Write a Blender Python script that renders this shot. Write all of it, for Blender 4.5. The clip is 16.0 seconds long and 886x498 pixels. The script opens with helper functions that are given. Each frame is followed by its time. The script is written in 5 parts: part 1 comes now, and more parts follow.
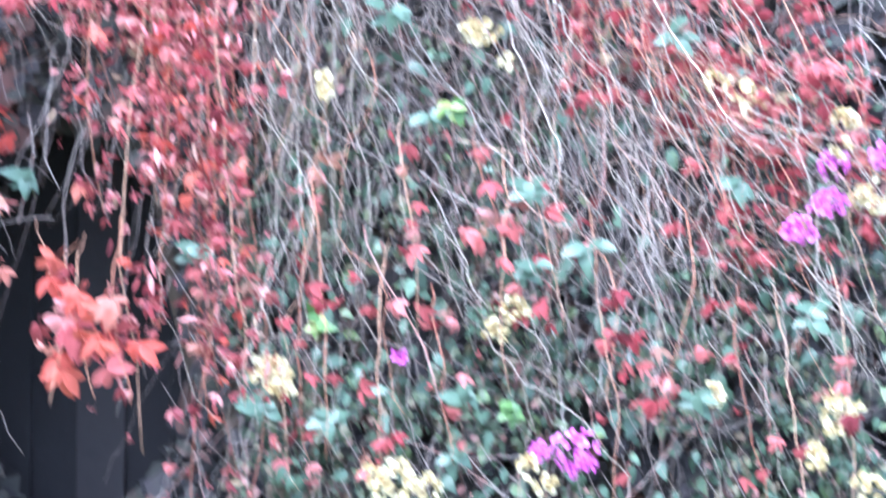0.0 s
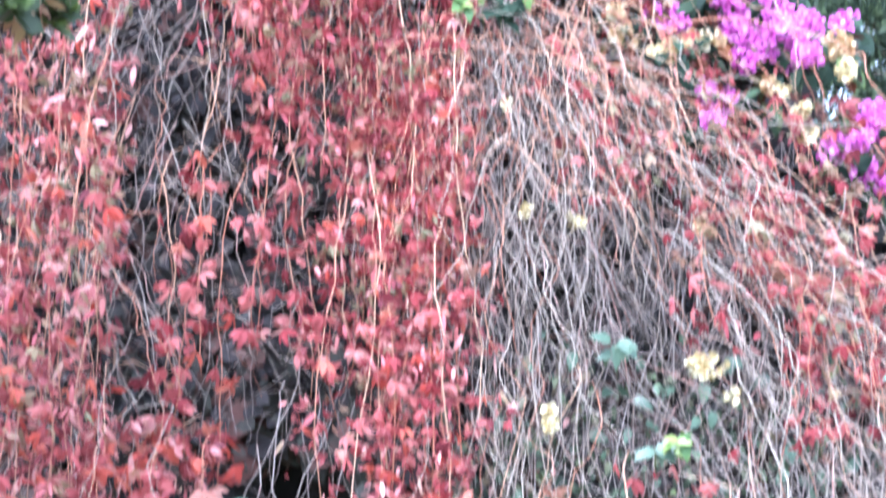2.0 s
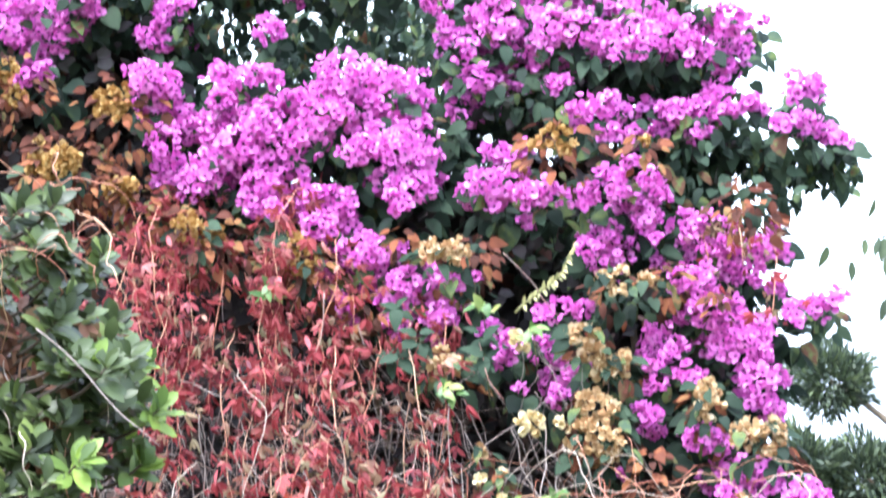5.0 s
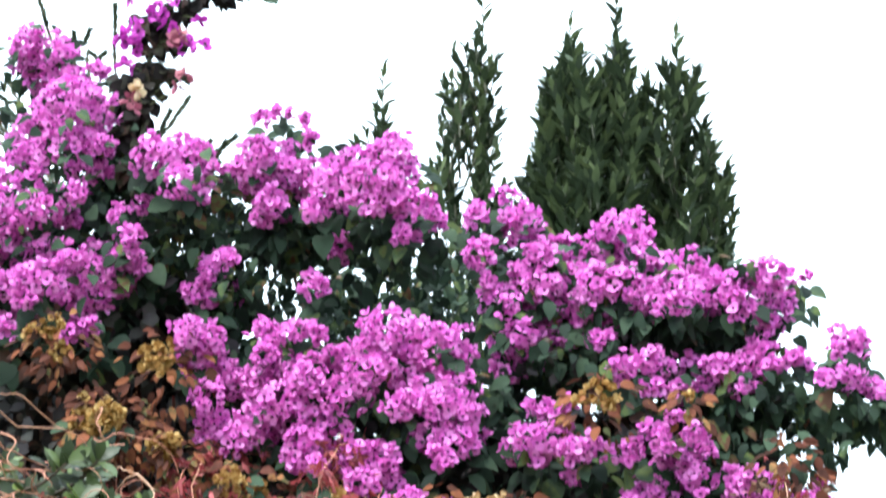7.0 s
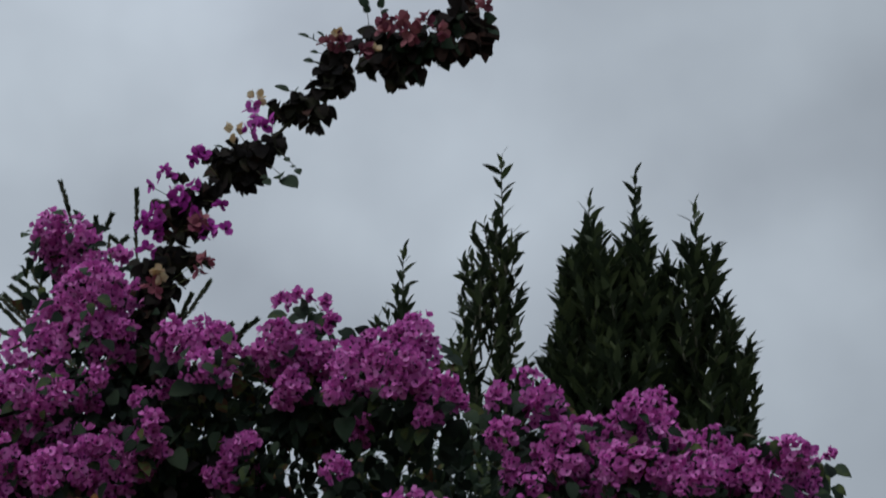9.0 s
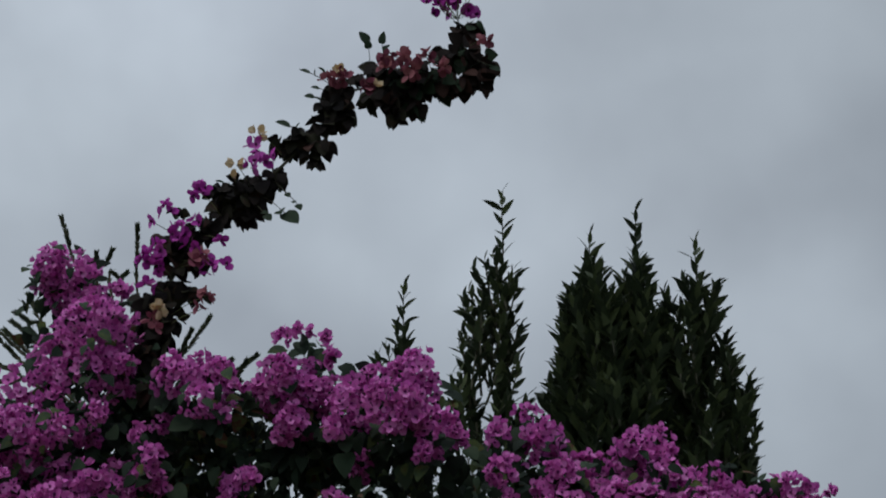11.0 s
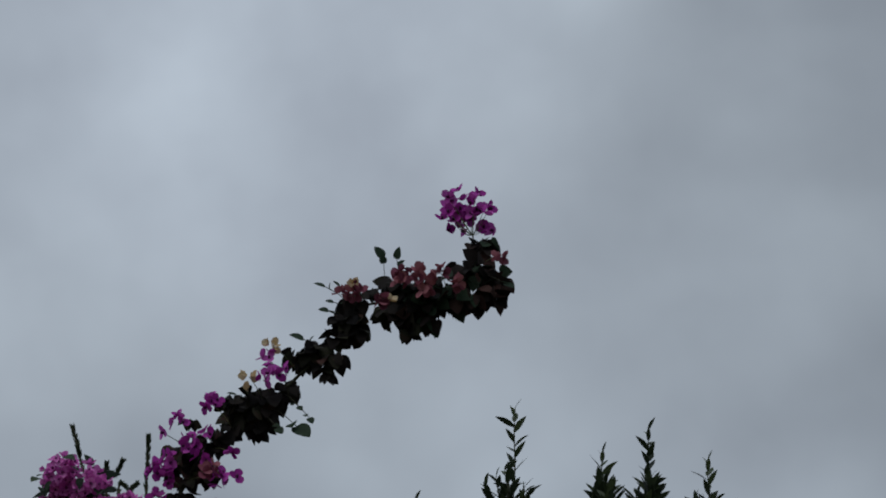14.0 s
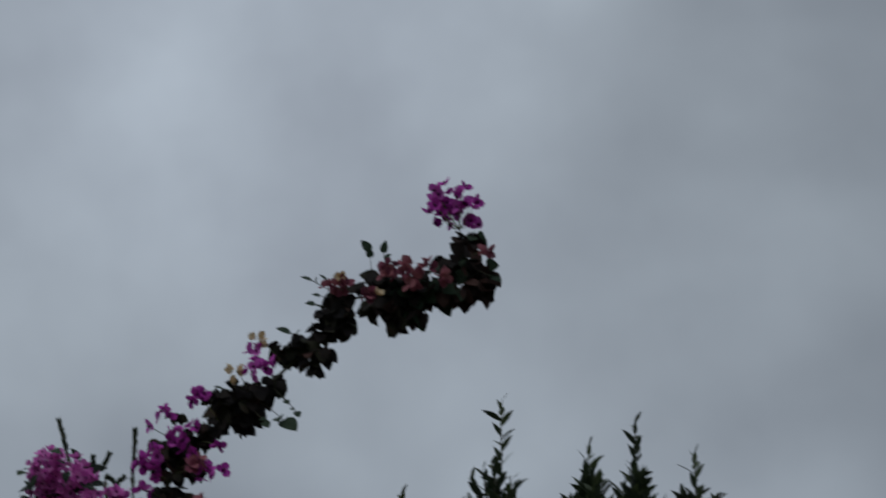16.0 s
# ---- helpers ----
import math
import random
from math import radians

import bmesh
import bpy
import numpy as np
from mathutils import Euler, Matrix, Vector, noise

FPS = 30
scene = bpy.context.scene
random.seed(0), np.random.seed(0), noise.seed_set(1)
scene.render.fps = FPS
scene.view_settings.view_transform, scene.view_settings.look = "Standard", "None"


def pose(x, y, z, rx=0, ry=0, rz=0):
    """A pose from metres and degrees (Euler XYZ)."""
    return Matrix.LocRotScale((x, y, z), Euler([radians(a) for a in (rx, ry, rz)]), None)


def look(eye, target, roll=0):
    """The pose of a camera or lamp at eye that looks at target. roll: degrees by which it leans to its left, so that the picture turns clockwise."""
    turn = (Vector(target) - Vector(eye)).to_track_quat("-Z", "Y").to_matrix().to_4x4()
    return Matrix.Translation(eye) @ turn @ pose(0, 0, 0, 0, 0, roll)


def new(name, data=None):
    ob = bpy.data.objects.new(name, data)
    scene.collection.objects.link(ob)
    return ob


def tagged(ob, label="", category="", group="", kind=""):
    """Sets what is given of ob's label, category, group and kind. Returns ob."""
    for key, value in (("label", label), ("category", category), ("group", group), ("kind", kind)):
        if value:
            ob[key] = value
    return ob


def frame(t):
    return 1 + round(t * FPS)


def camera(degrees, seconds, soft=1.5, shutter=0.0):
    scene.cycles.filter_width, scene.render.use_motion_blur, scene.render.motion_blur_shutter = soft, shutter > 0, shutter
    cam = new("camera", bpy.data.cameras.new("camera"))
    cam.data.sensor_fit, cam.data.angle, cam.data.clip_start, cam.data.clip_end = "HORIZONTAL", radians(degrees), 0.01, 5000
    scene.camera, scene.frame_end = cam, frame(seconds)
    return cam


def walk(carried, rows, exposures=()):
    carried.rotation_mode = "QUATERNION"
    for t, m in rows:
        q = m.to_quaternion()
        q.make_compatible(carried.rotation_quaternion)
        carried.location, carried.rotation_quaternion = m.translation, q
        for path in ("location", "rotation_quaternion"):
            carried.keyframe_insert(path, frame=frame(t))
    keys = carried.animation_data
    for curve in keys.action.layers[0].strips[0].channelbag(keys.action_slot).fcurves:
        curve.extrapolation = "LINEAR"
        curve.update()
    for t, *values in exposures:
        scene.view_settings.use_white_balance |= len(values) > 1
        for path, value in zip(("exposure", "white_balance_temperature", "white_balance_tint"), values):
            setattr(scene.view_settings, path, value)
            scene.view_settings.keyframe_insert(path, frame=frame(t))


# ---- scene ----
# the camera stands at eye height and tilts up along the hedge
EYE = (0.0, 0.0, 1.6)
cam = camera(22.0, 16.0, soft=1.9, shutter=0.8)
PATH = [
    (0.0, -0.000, -2.000, 0.749),
    (0.5, 1.748, 0.513, 0.236),
    (1.0, 3.615, 1.612, 0.638),
    (1.5, 5.665, 3.299, 0.937),
    (2.0, 5.803, 6.274, 1.340),
    (2.5, 5.922, 8.457, 1.060),
    (3.0, 5.763, 10.224, 0.413),
    (3.5, 6.580, 13.308, 0.468),
    (4.0, 6.913, 15.401, 0.793),
    (4.2, 6.838, 16.307, 0.775),
    (6.3, 7.128, 22.325, 1.035),
    (6.5, 7.391, 22.969, 1.081),
    (7.0, 8.229, 25.529, 1.400),
    (7.5, 7.882, 26.245, 1.217),
    (8.0, 8.683, 29.010, 0.806),
    (8.5, 8.828, 29.172, 0.924),
    (9.0, 8.938, 30.071, 1.186),
    (9.2, 8.842, 30.268, 1.151),
    (11.3, 9.056, 31.345, 1.496),
    (11.5, 9.145, 31.840, 1.653),
    (12.0, 9.565, 33.188, 1.910),
    (12.5, 9.663, 34.151, 2.274),
    (13.0, 9.662, 34.888, 2.419),
    (13.5, 9.834, 36.190, 2.787),
    (14.0, 9.599, 36.371, 2.615),
    (14.5, 9.668, 36.488, 2.520),
    (15.0, 10.202, 37.558, 3.032),
    (15.5, 10.374, 36.901, 3.041),
    (16.0, 9.178, 36.228, 2.378),
]
EXPOSURES = [(0.0, 3.95, 4950, 13), (2.0, 3.98, 5180, 15), (3.5, 4.02, 5560, 18), (4.2, 3.92, 5700, 18), (6.3, 3.48, 6150, 4), (7.0, 3.02, 6250, 4), (7.5, 2.18, 6350, 6), (8.0, 1.0, 6400, 9),
             (8.5, 0.5, 6350, 9), (9.0, 0.05, 6500, 10), (11.3, -0.02, 6500, 10), (12.5, -0.12, 6450, 10), (14.5, -0.33, 6400, 10), (16.0, -0.44, 6400, 10)]
walk(cam, [(t, pose(*EYE) @ pose(0, 0, 0, 0, 0, yaw) @ pose(0, 0, 0, 90 + pitch) @ pose(0, 0, 0, 0, 0, roll)) for t, yaw, pitch, roll in PATH], EXPOSURES)


# ---- sky and sun ----
def overcast_world():
    w = bpy.data.worlds.new("overcast_sky")
    w.use_nodes = True
    nt = w.node_tree
    nt.nodes.clear()
    add, link = nt.nodes.new, nt.links.new
    out, bg = add("ShaderNodeOutputWorld"), add("ShaderNodeBackground")
    sky = add("ShaderNodeTexSky")
    sky.sky_type, sky.sun_disc, sky.sun_elevation, sky.sun_rotation = "NISHITA", False, radians(48), radians(200)
    dim = add("ShaderNodeVectorMath")
    dim.operation = "SCALE"
    dim.inputs["Scale"].default_value = 0.07
    link(sky.outputs[0], dim.inputs[0])
    co = add("ShaderNodeTexCoord")
    big, ramp = add("ShaderNodeTexNoise"), add("ShaderNodeValToRGB")
    big.inputs["Scale"].default_value, big.inputs["Detail"].default_value, big.inputs["Roughness"].default_value = 3.1, 3.0, 0.45
    big.inputs["Distortion"].default_value = 0.6
    link(co.outputs["Generated"], big.inputs["Vector"])
    small, blend = add("ShaderNodeTexNoise"), add("ShaderNodeMath")
    small.inputs["Scale"].default_value, small.inputs["Detail"].default_value = 8.0, 4.0
    link(co.outputs["Generated"], small.inputs["Vector"])
    blend.operation = "MULTIPLY_ADD"
    link(small.outputs["Fac"], blend.inputs[0])
    blend.inputs[1].default_value = 0.45
    link(big.outputs["Fac"], blend.inputs[2])
    link(blend.outputs[0], ramp.inputs["Fac"])
    ramp.color_ramp.elements[0].position, ramp.color_ramp.elements[1].position = 0.53, 0.92
    ramp.color_ramp.elements[0].color = (0.225, 0.25, 0.29, 1)
    ramp.color_ramp.elements[1].color = (0.46, 0.52, 0.58, 1)
    sep, up = add("ShaderNodeSeparateXYZ"), add("ShaderNodeMapRange")
    link(co.outputs["Generated"], sep.inputs[0])
    link(sep.outputs["Z"], up.inputs["Value"])
    up.inputs["From Min"].default_value, up.inputs["From Max"].default_value = 0.0, 1.0
    up.inputs["To Min"].default_value, up.inputs["To Max"].default_value = 0.75, 1.35
    # the cloud is thinner towards the sun's side
    side, thin, both = add("ShaderNodeVectorMath"), add("ShaderNodeMapRange"), add("ShaderNodeMath")
    side.operation, both.operation = "DOT_PRODUCT", "MULTIPLY"
    side.inputs[1].default_value = (-0.9, -0.3, 0.3)
    link(co.outputs["Generated"], side.inputs[0])
    link(side.outputs["Value"], thin.inputs["Value"])
    thin.inputs["From Min"].default_value, thin.inputs["From Max"].default_value = -0.35, 0.35
    thin.inputs["To Min"].default_value, thin.inputs["To Max"].default_value = 0.75, 1.25
    link(up.outputs[0], both.inputs[0])
    link(thin.outputs[0], both.inputs[1])
    # broad banks of thinner and thicker cloud
    for way, reach, gain in (((-0.182, 0.735, 0.653), 10, 0.24), ((0.024, 0.78, 0.626), 11, -0.15), ((-0.042, 0.847, 0.53), 8, 0.10), ((-0.285, 0.804, 0.521), 6, -0.08)):
        near, bank, total = add("ShaderNodeVectorMath"), add("ShaderNodeMapRange"), add("ShaderNodeMath")
        near.operation, total.operation, bank.interpolation_type = "DOT_PRODUCT", "MULTIPLY", "SMOOTHERSTEP"
        near.inputs[1].default_value = way
        link(co.outputs["Generated"], near.inputs[0])
        link(near.outputs["Value"], bank.inputs["Value"])
        bank.inputs["From Min"].default_value, bank.inputs["From Max"].default_value = math.cos(radians(reach)), 1.0
        bank.inputs["To Min"].default_value, bank.inputs["To Max"].default_value = 1.0, 1.0 + gain
        link(both.outputs[0], total.inputs[0])
        link(bank.outputs[0], total.inputs[1])
        both = total
    grade = add("ShaderNodeVectorMath")
    grade.operation = "SCALE"
    link(ramp.outputs["Color"], grade.inputs[0])
    link(both.outputs[0], grade.inputs["Scale"])
    mix = add("ShaderNodeMixRGB")
    mix.inputs["Fac"].default_value = 0.9
    link(dim.outputs[0], mix.inputs["Color1"])
    link(grade.outputs[0], mix.inputs["Color2"])
    link(mix.outputs["Color"], bg.inputs["Color"])
    bg.inputs["Strength"].default_value = 1.0
    link(bg.outputs[0], out.inputs[0])
    scene.world = w


overcast_world()
sun = new("sun", bpy.data.lights.new("sun", "SUN"))
sun.data.energy, sun.data.angle, sun.data.color = 0.8, radians(25), (1.0, 0.96, 0.9)
sun.matrix_world = look((-1.2, -4.0, 5.5), (0, 0, 0))


# ---- materials ----
def ramp_node(nt, stops):
    r = nt.nodes.new("ShaderNodeValToRGB")
    els = r.color_ramp.elements
    while len(els) < len(stops):
        els.new(0.5)
    for e, (pos, col) in zip(els, stops):
        e.position, e.color = pos, (*col, 1)
    return r


def organic(name, stops, rough=0.5, through_light=0.25, by="island", grain=45.0, bump=0.25, spec=0.4):
    """Leaf, petal and bark surfaces: a colour for each piece, mottled by two noises, partly letting light through."""
    m = bpy.data.materials.new(name)
    m.use_nodes = True
    nt = m.node_tree
    nt.nodes.clear()
    add, link = nt.nodes.new, nt.links.new
    out, bsdf = add("ShaderNodeOutputMaterial"), add("ShaderNodeBsdfPrincipled")
    if by == "object":
        pick = add("ShaderNodeObjectInfo").outputs["Random"]
    else:
        pick = add("ShaderNodeNewGeometry").outputs["Random Per Island"]
    co = add("ShaderNodeTexCoord")
    fine, coarse = add("ShaderNodeTexNoise"), add("ShaderNodeTexNoise")
    fine.inputs["Scale"].default_value, fine.inputs["Detail"].default_value = grain, 4
    coarse.inputs["Scale"].default_value, coarse.inputs["Detail"].default_value = 5.0, 2
    geo = add("ShaderNodeNewGeometry")
    link(geo.outputs["Position"], fine.inputs["Vector"])
    link(geo.outputs["Position"], coarse.inputs["Vector"])
    s1 = add("ShaderNodeMath")
    s1.operation = "MULTIPLY_ADD"
    link(fine.outputs["Fac"], s1.inputs[0])
    s1.inputs[1].default_value = 0.35
    link(pick, s1.inputs[2])
    s2 = add("ShaderNodeMath")
    s2.operation = "MULTIPLY_ADD"
    link(coarse.outputs["Fac"], s2.inputs[0])
    s2.inputs[1].default_value = 0.35
    link(s1.outputs[0], s2.inputs[2])
    s3 = add("ShaderNodeMath")
    s3.operation = "SUBTRACT"
    link(s2.outputs[0], s3.inputs[0])
    s3.inputs[1].default_value = 0.35
    r = ramp_node(nt, stops)
    link(s3.outputs[0], r.inputs["Fac"])
    link(r.outputs["Color"], bsdf.inputs["Base Color"])
    bsdf.inputs["Roughness"].default_value = rough
    bsdf.inputs["Specular IOR Level"].default_value = spec
    b = add("ShaderNodeBump")
    b.inputs["Strength"].default_value, b.inputs["Distance"].default_value = bump, 0.004
    link(fine.outputs["Fac"], b.inputs["Height"])
    link(b.outputs[0], bsdf.inputs["Normal"])
    if through_light:
        tr, mx = add("ShaderNodeBsdfTranslucent"), add("ShaderNodeMixShader")
        link(r.outputs["Color"], tr.inputs["Color"])
        mx.inputs[0].default_value = through_light
        link(bsdf.outputs[0], mx.inputs[1])
        link(tr.outputs[0], mx.inputs[2])
        link(mx.outputs[0], out.inputs[0])
    else:
        link(bsdf.outputs[0], out.inputs[0])
    return m


CREEPER = organic("creeper_red", [(0.0, (0.24, 0.055, 0.060)), (0.35, (0.47, 0.115, 0.118)), (0.7, (0.58, 0.185, 0.18)), (0.92, (0.60, 0.27, 0.26)), (1.0, (0.44, 0.22, 0.15))], 0.65, 0.4, "object", 60, 0.25, 0.12)
CREEPER_DARK = organic("creeper_crimson", [(0.0, (0.15, 0.030, 0.038)), (0.5, (0.34, 0.058, 0.068)), (0.9, (0.47, 0.115, 0.125)), (1.0, (0.30, 0.17, 0.13))], 0.65, 0.4, "object", 60, 0.25, 0.12)
CREEPER_ORANGE = organic("creeper_orange", [(0.0, (0.50, 0.085, 0.07)), (0.6, (0.60, 0.17, 0.12)), (1.0, (0.50, 0.27, 0.22))], 0.6, 0.4, "object", 60, 0.25, 0.15)
CREEPER_PALE = organic("creeper_faded", [(0.0, (0.26, 0.12, 0.09)), (0.4, (0.33, 0.24, 0.15)), (0.7, (0.28, 0.27, 0.17)), (1.0, (0.46, 0.24, 0.18))], 0.65, 0.3, "object", 60, 0.25, 0.22)
LEAFLET_RED = organic("creeper_leaflet_red", [(0.0, (0.14, 0.035, 0.045)), (0.4, (0.36, 0.09, 0.10)), (0.75, (0.55, 0.19, 0.19)), (0.92, (0.60, 0.33, 0.30)), (1.0, (0.38, 0.26, 0.17))], 0.55, 0.35, "island", 60, 0.25, 0.22)
LEAFLET_CRIMSON = organic("creeper_leaflet_crimson", [(0.0, (0.11, 0.025, 0.035)), (0.5, (0.28, 0.055, 0.065)), (0.85, (0.44, 0.12, 0.13)), (1.0, (0.32, 0.22, 0.14))], 0.55, 0.35, "island", 60, 0.25, 0.22)
MAGENTA = organic("bract_magenta", [(0.0, (0.58, 0.11, 0.47)), (0.4, (0.75, 0.195, 0.625)), (0.75, (0.81, 0.26, 0.69)), (1.0, (0.84, 0.33, 0.74))], 0.75, 0.3, "island", 70, 0.3, 0.08)
# darker magenta for the shoot: backlight against the sky is put into the colour
BACKLIT_BRACT = organic("bract_backlit", [(0.0, (0.36, 0.03, 0.32)), (0.6, (0.56, 0.07, 0.50)), (1.0, (0.70, 0.16, 0.64))], 0.65, 0.25, "object", 70, 0.3, 0.15)
ROSE_BRACT = organic("bract_dusky_rose", [(0.0, (0.13, 0.035, 0.06)), (0.5, (0.30, 0.09, 0.14)), (1.0, (0.44, 0.17, 0.20))], 0.7, 0.25, "object", 70, 0.3, 0.12)
# near-black brown, for the leaves of the arching shoot only
BROWN_LEAF = organic("dark_brown_leaf", [(0.0, (0.010, 0.008, 0.008)), (0.6, (0.022, 0.016, 0.015)), (1.0, (0.062, 0.032, 0.028))], 0.7, 0.12, "object", 50, 0.2, 0.1)
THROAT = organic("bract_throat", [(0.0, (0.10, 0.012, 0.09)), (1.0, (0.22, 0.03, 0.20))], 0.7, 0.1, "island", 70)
DRY_BRACT = organic("bract_dried", [(0.0, (0.36, 0.21, 0.10)), (0.5, (0.58, 0.40, 0.21)), (0.85, (0.70, 0.55, 0.34)), (1.0, (0.76, 0.65, 0.47))], 0.75, 0.35, "island", 80, 0.5, 0.2)
PALE_BRACT = organic("bract_bleached", [(0.0, (0.50, 0.38, 0.18)), (0.5, (0.70, 0.59, 0.34)), (1.0, (0.82, 0.76, 0.55))], 0.75, 0.3, "island", 80, 0.5, 0.2)
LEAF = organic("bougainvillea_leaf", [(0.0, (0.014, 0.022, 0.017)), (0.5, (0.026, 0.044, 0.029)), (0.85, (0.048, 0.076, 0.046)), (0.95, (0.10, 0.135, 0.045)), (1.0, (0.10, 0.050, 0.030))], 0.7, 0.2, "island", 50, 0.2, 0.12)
RUST_LEAF = organic("rusty_leaf", [(0.0, (0.035, 0.018, 0.014)), (0.45, (0.100, 0.036, 0.025)), (0.75, (0.20, 0.070, 0.036)), (0.9, (0.28, 0.125, 0.055)), (1.0, (0.08, 0.09, 0.04))], 0.8, 0.25, "island", 50, 0.3, 0.1)
GOLD_BRACT = organic("bract_golden_dry", [(0.0, (0.24, 0.12, 0.035)), (0.5, (0.42, 0.25, 0.08)), (1.0, (0.58, 0.41, 0.17))], 0.75, 0.35, "island", 80, 0.5, 0.2)
BROWN_FOLIAGE = organic("dark_brown_foliage", [(0.0, (0.009, 0.008, 0.008)), (0.6, (0.019, 0.015, 0.014)), (0.9, (0.030, 0.032, 0.020)), (1.0, (0.065, 0.032, 0.028))], 0.7, 0.12, "island", 50, 0.2, 0.1)
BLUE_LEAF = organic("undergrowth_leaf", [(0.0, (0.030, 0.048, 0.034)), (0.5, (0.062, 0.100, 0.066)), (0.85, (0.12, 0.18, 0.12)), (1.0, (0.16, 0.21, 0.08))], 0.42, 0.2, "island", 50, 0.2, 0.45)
DULL_LEAF = organic("dull_green_leaf", [(0.0, (0.020, 0.028, 0.018)), (0.45, (0.044, 0.060, 0.036)), (0.65, (0.085, 0.105, 0.062)), (0.8, (0.11, 0.11, 0.065)), (0.92, (0.17, 0.12, 0.085)), (1.0, (0.30, 0.15, 0.14))], 0.5, 0.2, "island", 50, 0.2, 0.25)
SPRIG_LEAF = organic("fresh_leaf", [(0.0, (0.05, 0.11, 0.03)), (0.6, (0.11, 0.19, 0.045)), (1.0, (0.28, 0.30, 0.09))], 0.45, 0.25, "object", 50)
# darker than dead leaves are: the thicket's inner shade is in this colour
LITTER = organic("shaded_litter", [(0.0, (0.014, 0.012, 0.014)), (0.5, (0.034, 0.028, 0.031)), (0.8, (0.046, 0.046, 0.038)), (1.0, (0.13, 0.062, 0.056))], 0.9, 0.0, "island", 40)
LITTER_TAN = organic("dead_leaf_tan", [(0.0, (0.10, 0.045, 0.03)), (0.5, (0.24, 0.10, 0.06)), (1.0, (0.36, 0.23, 0.13))], 0.7, 0.2, "island", 50)
BUSH_LEAF = organic("glossy_bush_leaf", [(0.0, (0.018, 0.027, 0.011)), (0.5, (0.044, 0.062, 0.022)), (0.85, (0.085, 0.12, 0.036)), (1.0, (0.17, 0.22, 0.055))], 0.42, 0.2, "island", 40, 0.15, 0.35)
FRESH_BUSH = organic("young_bush_leaf", [(0.0, (0.04, 0.07, 0.020)), (0.6, (0.10, 0.16, 0.034)), (1.0, (0.24, 0.34, 0.06))], 0.45, 0.3, "object", 40, 0.15, 0.28)
LAUREL_LEAF = organic("laurel_leaf", [(0.0, (0.021, 0.031, 0.018)), (0.6, (0.044, 0.063, 0.032)), (1.0, (0.10, 0.13, 0.058))], 0.55, 0.2, "island", 30, 0.15, 0.2)
NEEDLE = organic("needles", [(0.0, (0.030, 0.045, 0.030)), (0.6, (0.062, 0.085, 0.052)), (1.0, (0.14, 0.18, 0.08))], 0.6, 0.15, "island", 30)
DRY_STEM = organic("dry_stem", [(0.0, (0.14, 0.10, 0.085)), (0.35, (0.32, 0.245, 0.20)), (0.8, (0.50, 0.41, 0.34)), (0.95, (0.60, 0.52, 0.44)), (1.0, (0.46, 0.26, 0.20))], 0.7, 0.0, "object", 90, 0.5)
RED_STEM = organic("reddish_stem", [(0.0, (0.30, 0.10, 0.065)), (0.5, (0.50, 0.20, 0.125)), (1.0, (0.58, 0.36, 0.24))], 0.6, 0.0, "object", 90, 0.5)
BARK = organic("bark", [(0.0, (0.05, 0.035, 0.025)), (0.5, (0.11, 0.085, 0.06)), (1.0, (0.18, 0.14, 0.10))], 0.85, 0.0, "object", 35, 0.8)
TWIG = organic("thicket_twig", [(0.0, (0.08, 0.065, 0.06)), (0.5, (0.22, 0.17, 0.155)), (0.85, (0.38, 0.32, 0.29)), (1.0, (0.42, 0.20, 0.17))], 0.8, 0.0, "island", 60, 0.5)
GREEN_STEM = organic("green_stem", [(0.0, (0.06, 0.09, 0.03)), (1.0, (0.16, 0.18, 0.07))], 0.6, 0.0, "object", 60)
DARK_TWIG = organic("dark_green_twig", [(0.0, (0.02, 0.025, 0.012)), (1.0, (0.05, 0.05, 0.03))], 0.8, 0.0, "object", 60)
PALE_TWIG = organic("yellow_green_twig", [(0.0, (0.12, 0.12, 0.04)), (0.6, (0.26, 0.25, 0.10)), (1.0, (0.40, 0.34, 0.15))], 0.6, 0.2, "object", 60)
# boards near black: the shade inside the hollow is put into their colour
BOARD = organic("shaded_weathered_board", [(0.0, (0.006, 0.0055, 0.007)), (0.6, (0.013, 0.011, 0.013)), (1.0, (0.026, 0.022, 0.024))], 0.9, 0.0, "object", 25, 0.7)
SOIL = organic("grass_and_soil", [(0.0, (0.03, 0.045, 0.015)), (0.5, (0.06, 0.085, 0.03)), (1.0, (0.13, 0.10, 0.06))], 0.95, 0.0, "object", 12, 0.8)

# ---- mesh tools ----
rng = np.random.default_rng(11)
rnd = random.Random(7)


def make_mesh(name, verts, faces, mat, smooth=True, second=None, start=0):
    me = bpy.data.meshes.new(name)
    me.from_pydata(np.asarray(verts, float).tolist(), [], [tuple(q) for q in faces])
    me.materials.append(mat)
    if second:
        me.materials.append(second)
        me.polygons.foreach_set("material_index", [int(i >= start) for i in range(len(me.polygons))])
    if smooth:
        me.polygons.foreach_set("use_smooth", [True] * len(me.polygons))
    me.update()
    return me


def part(name, me, parent, label="", kind="", at=None):
    ob = new(name, me)
    ob.parent = parent
    if at is not None:
        ob.matrix_basis = at
    if label:
        ob["label"] = label
    if kind:
        ob["kind"] = kind
    return ob


def thing(name, at, label, category, group="", kind=""):
    ob = new(name)
    ob.empty_display_size = 0.1
    ob.location = at
    return tagged(ob, label, category, group, kind)


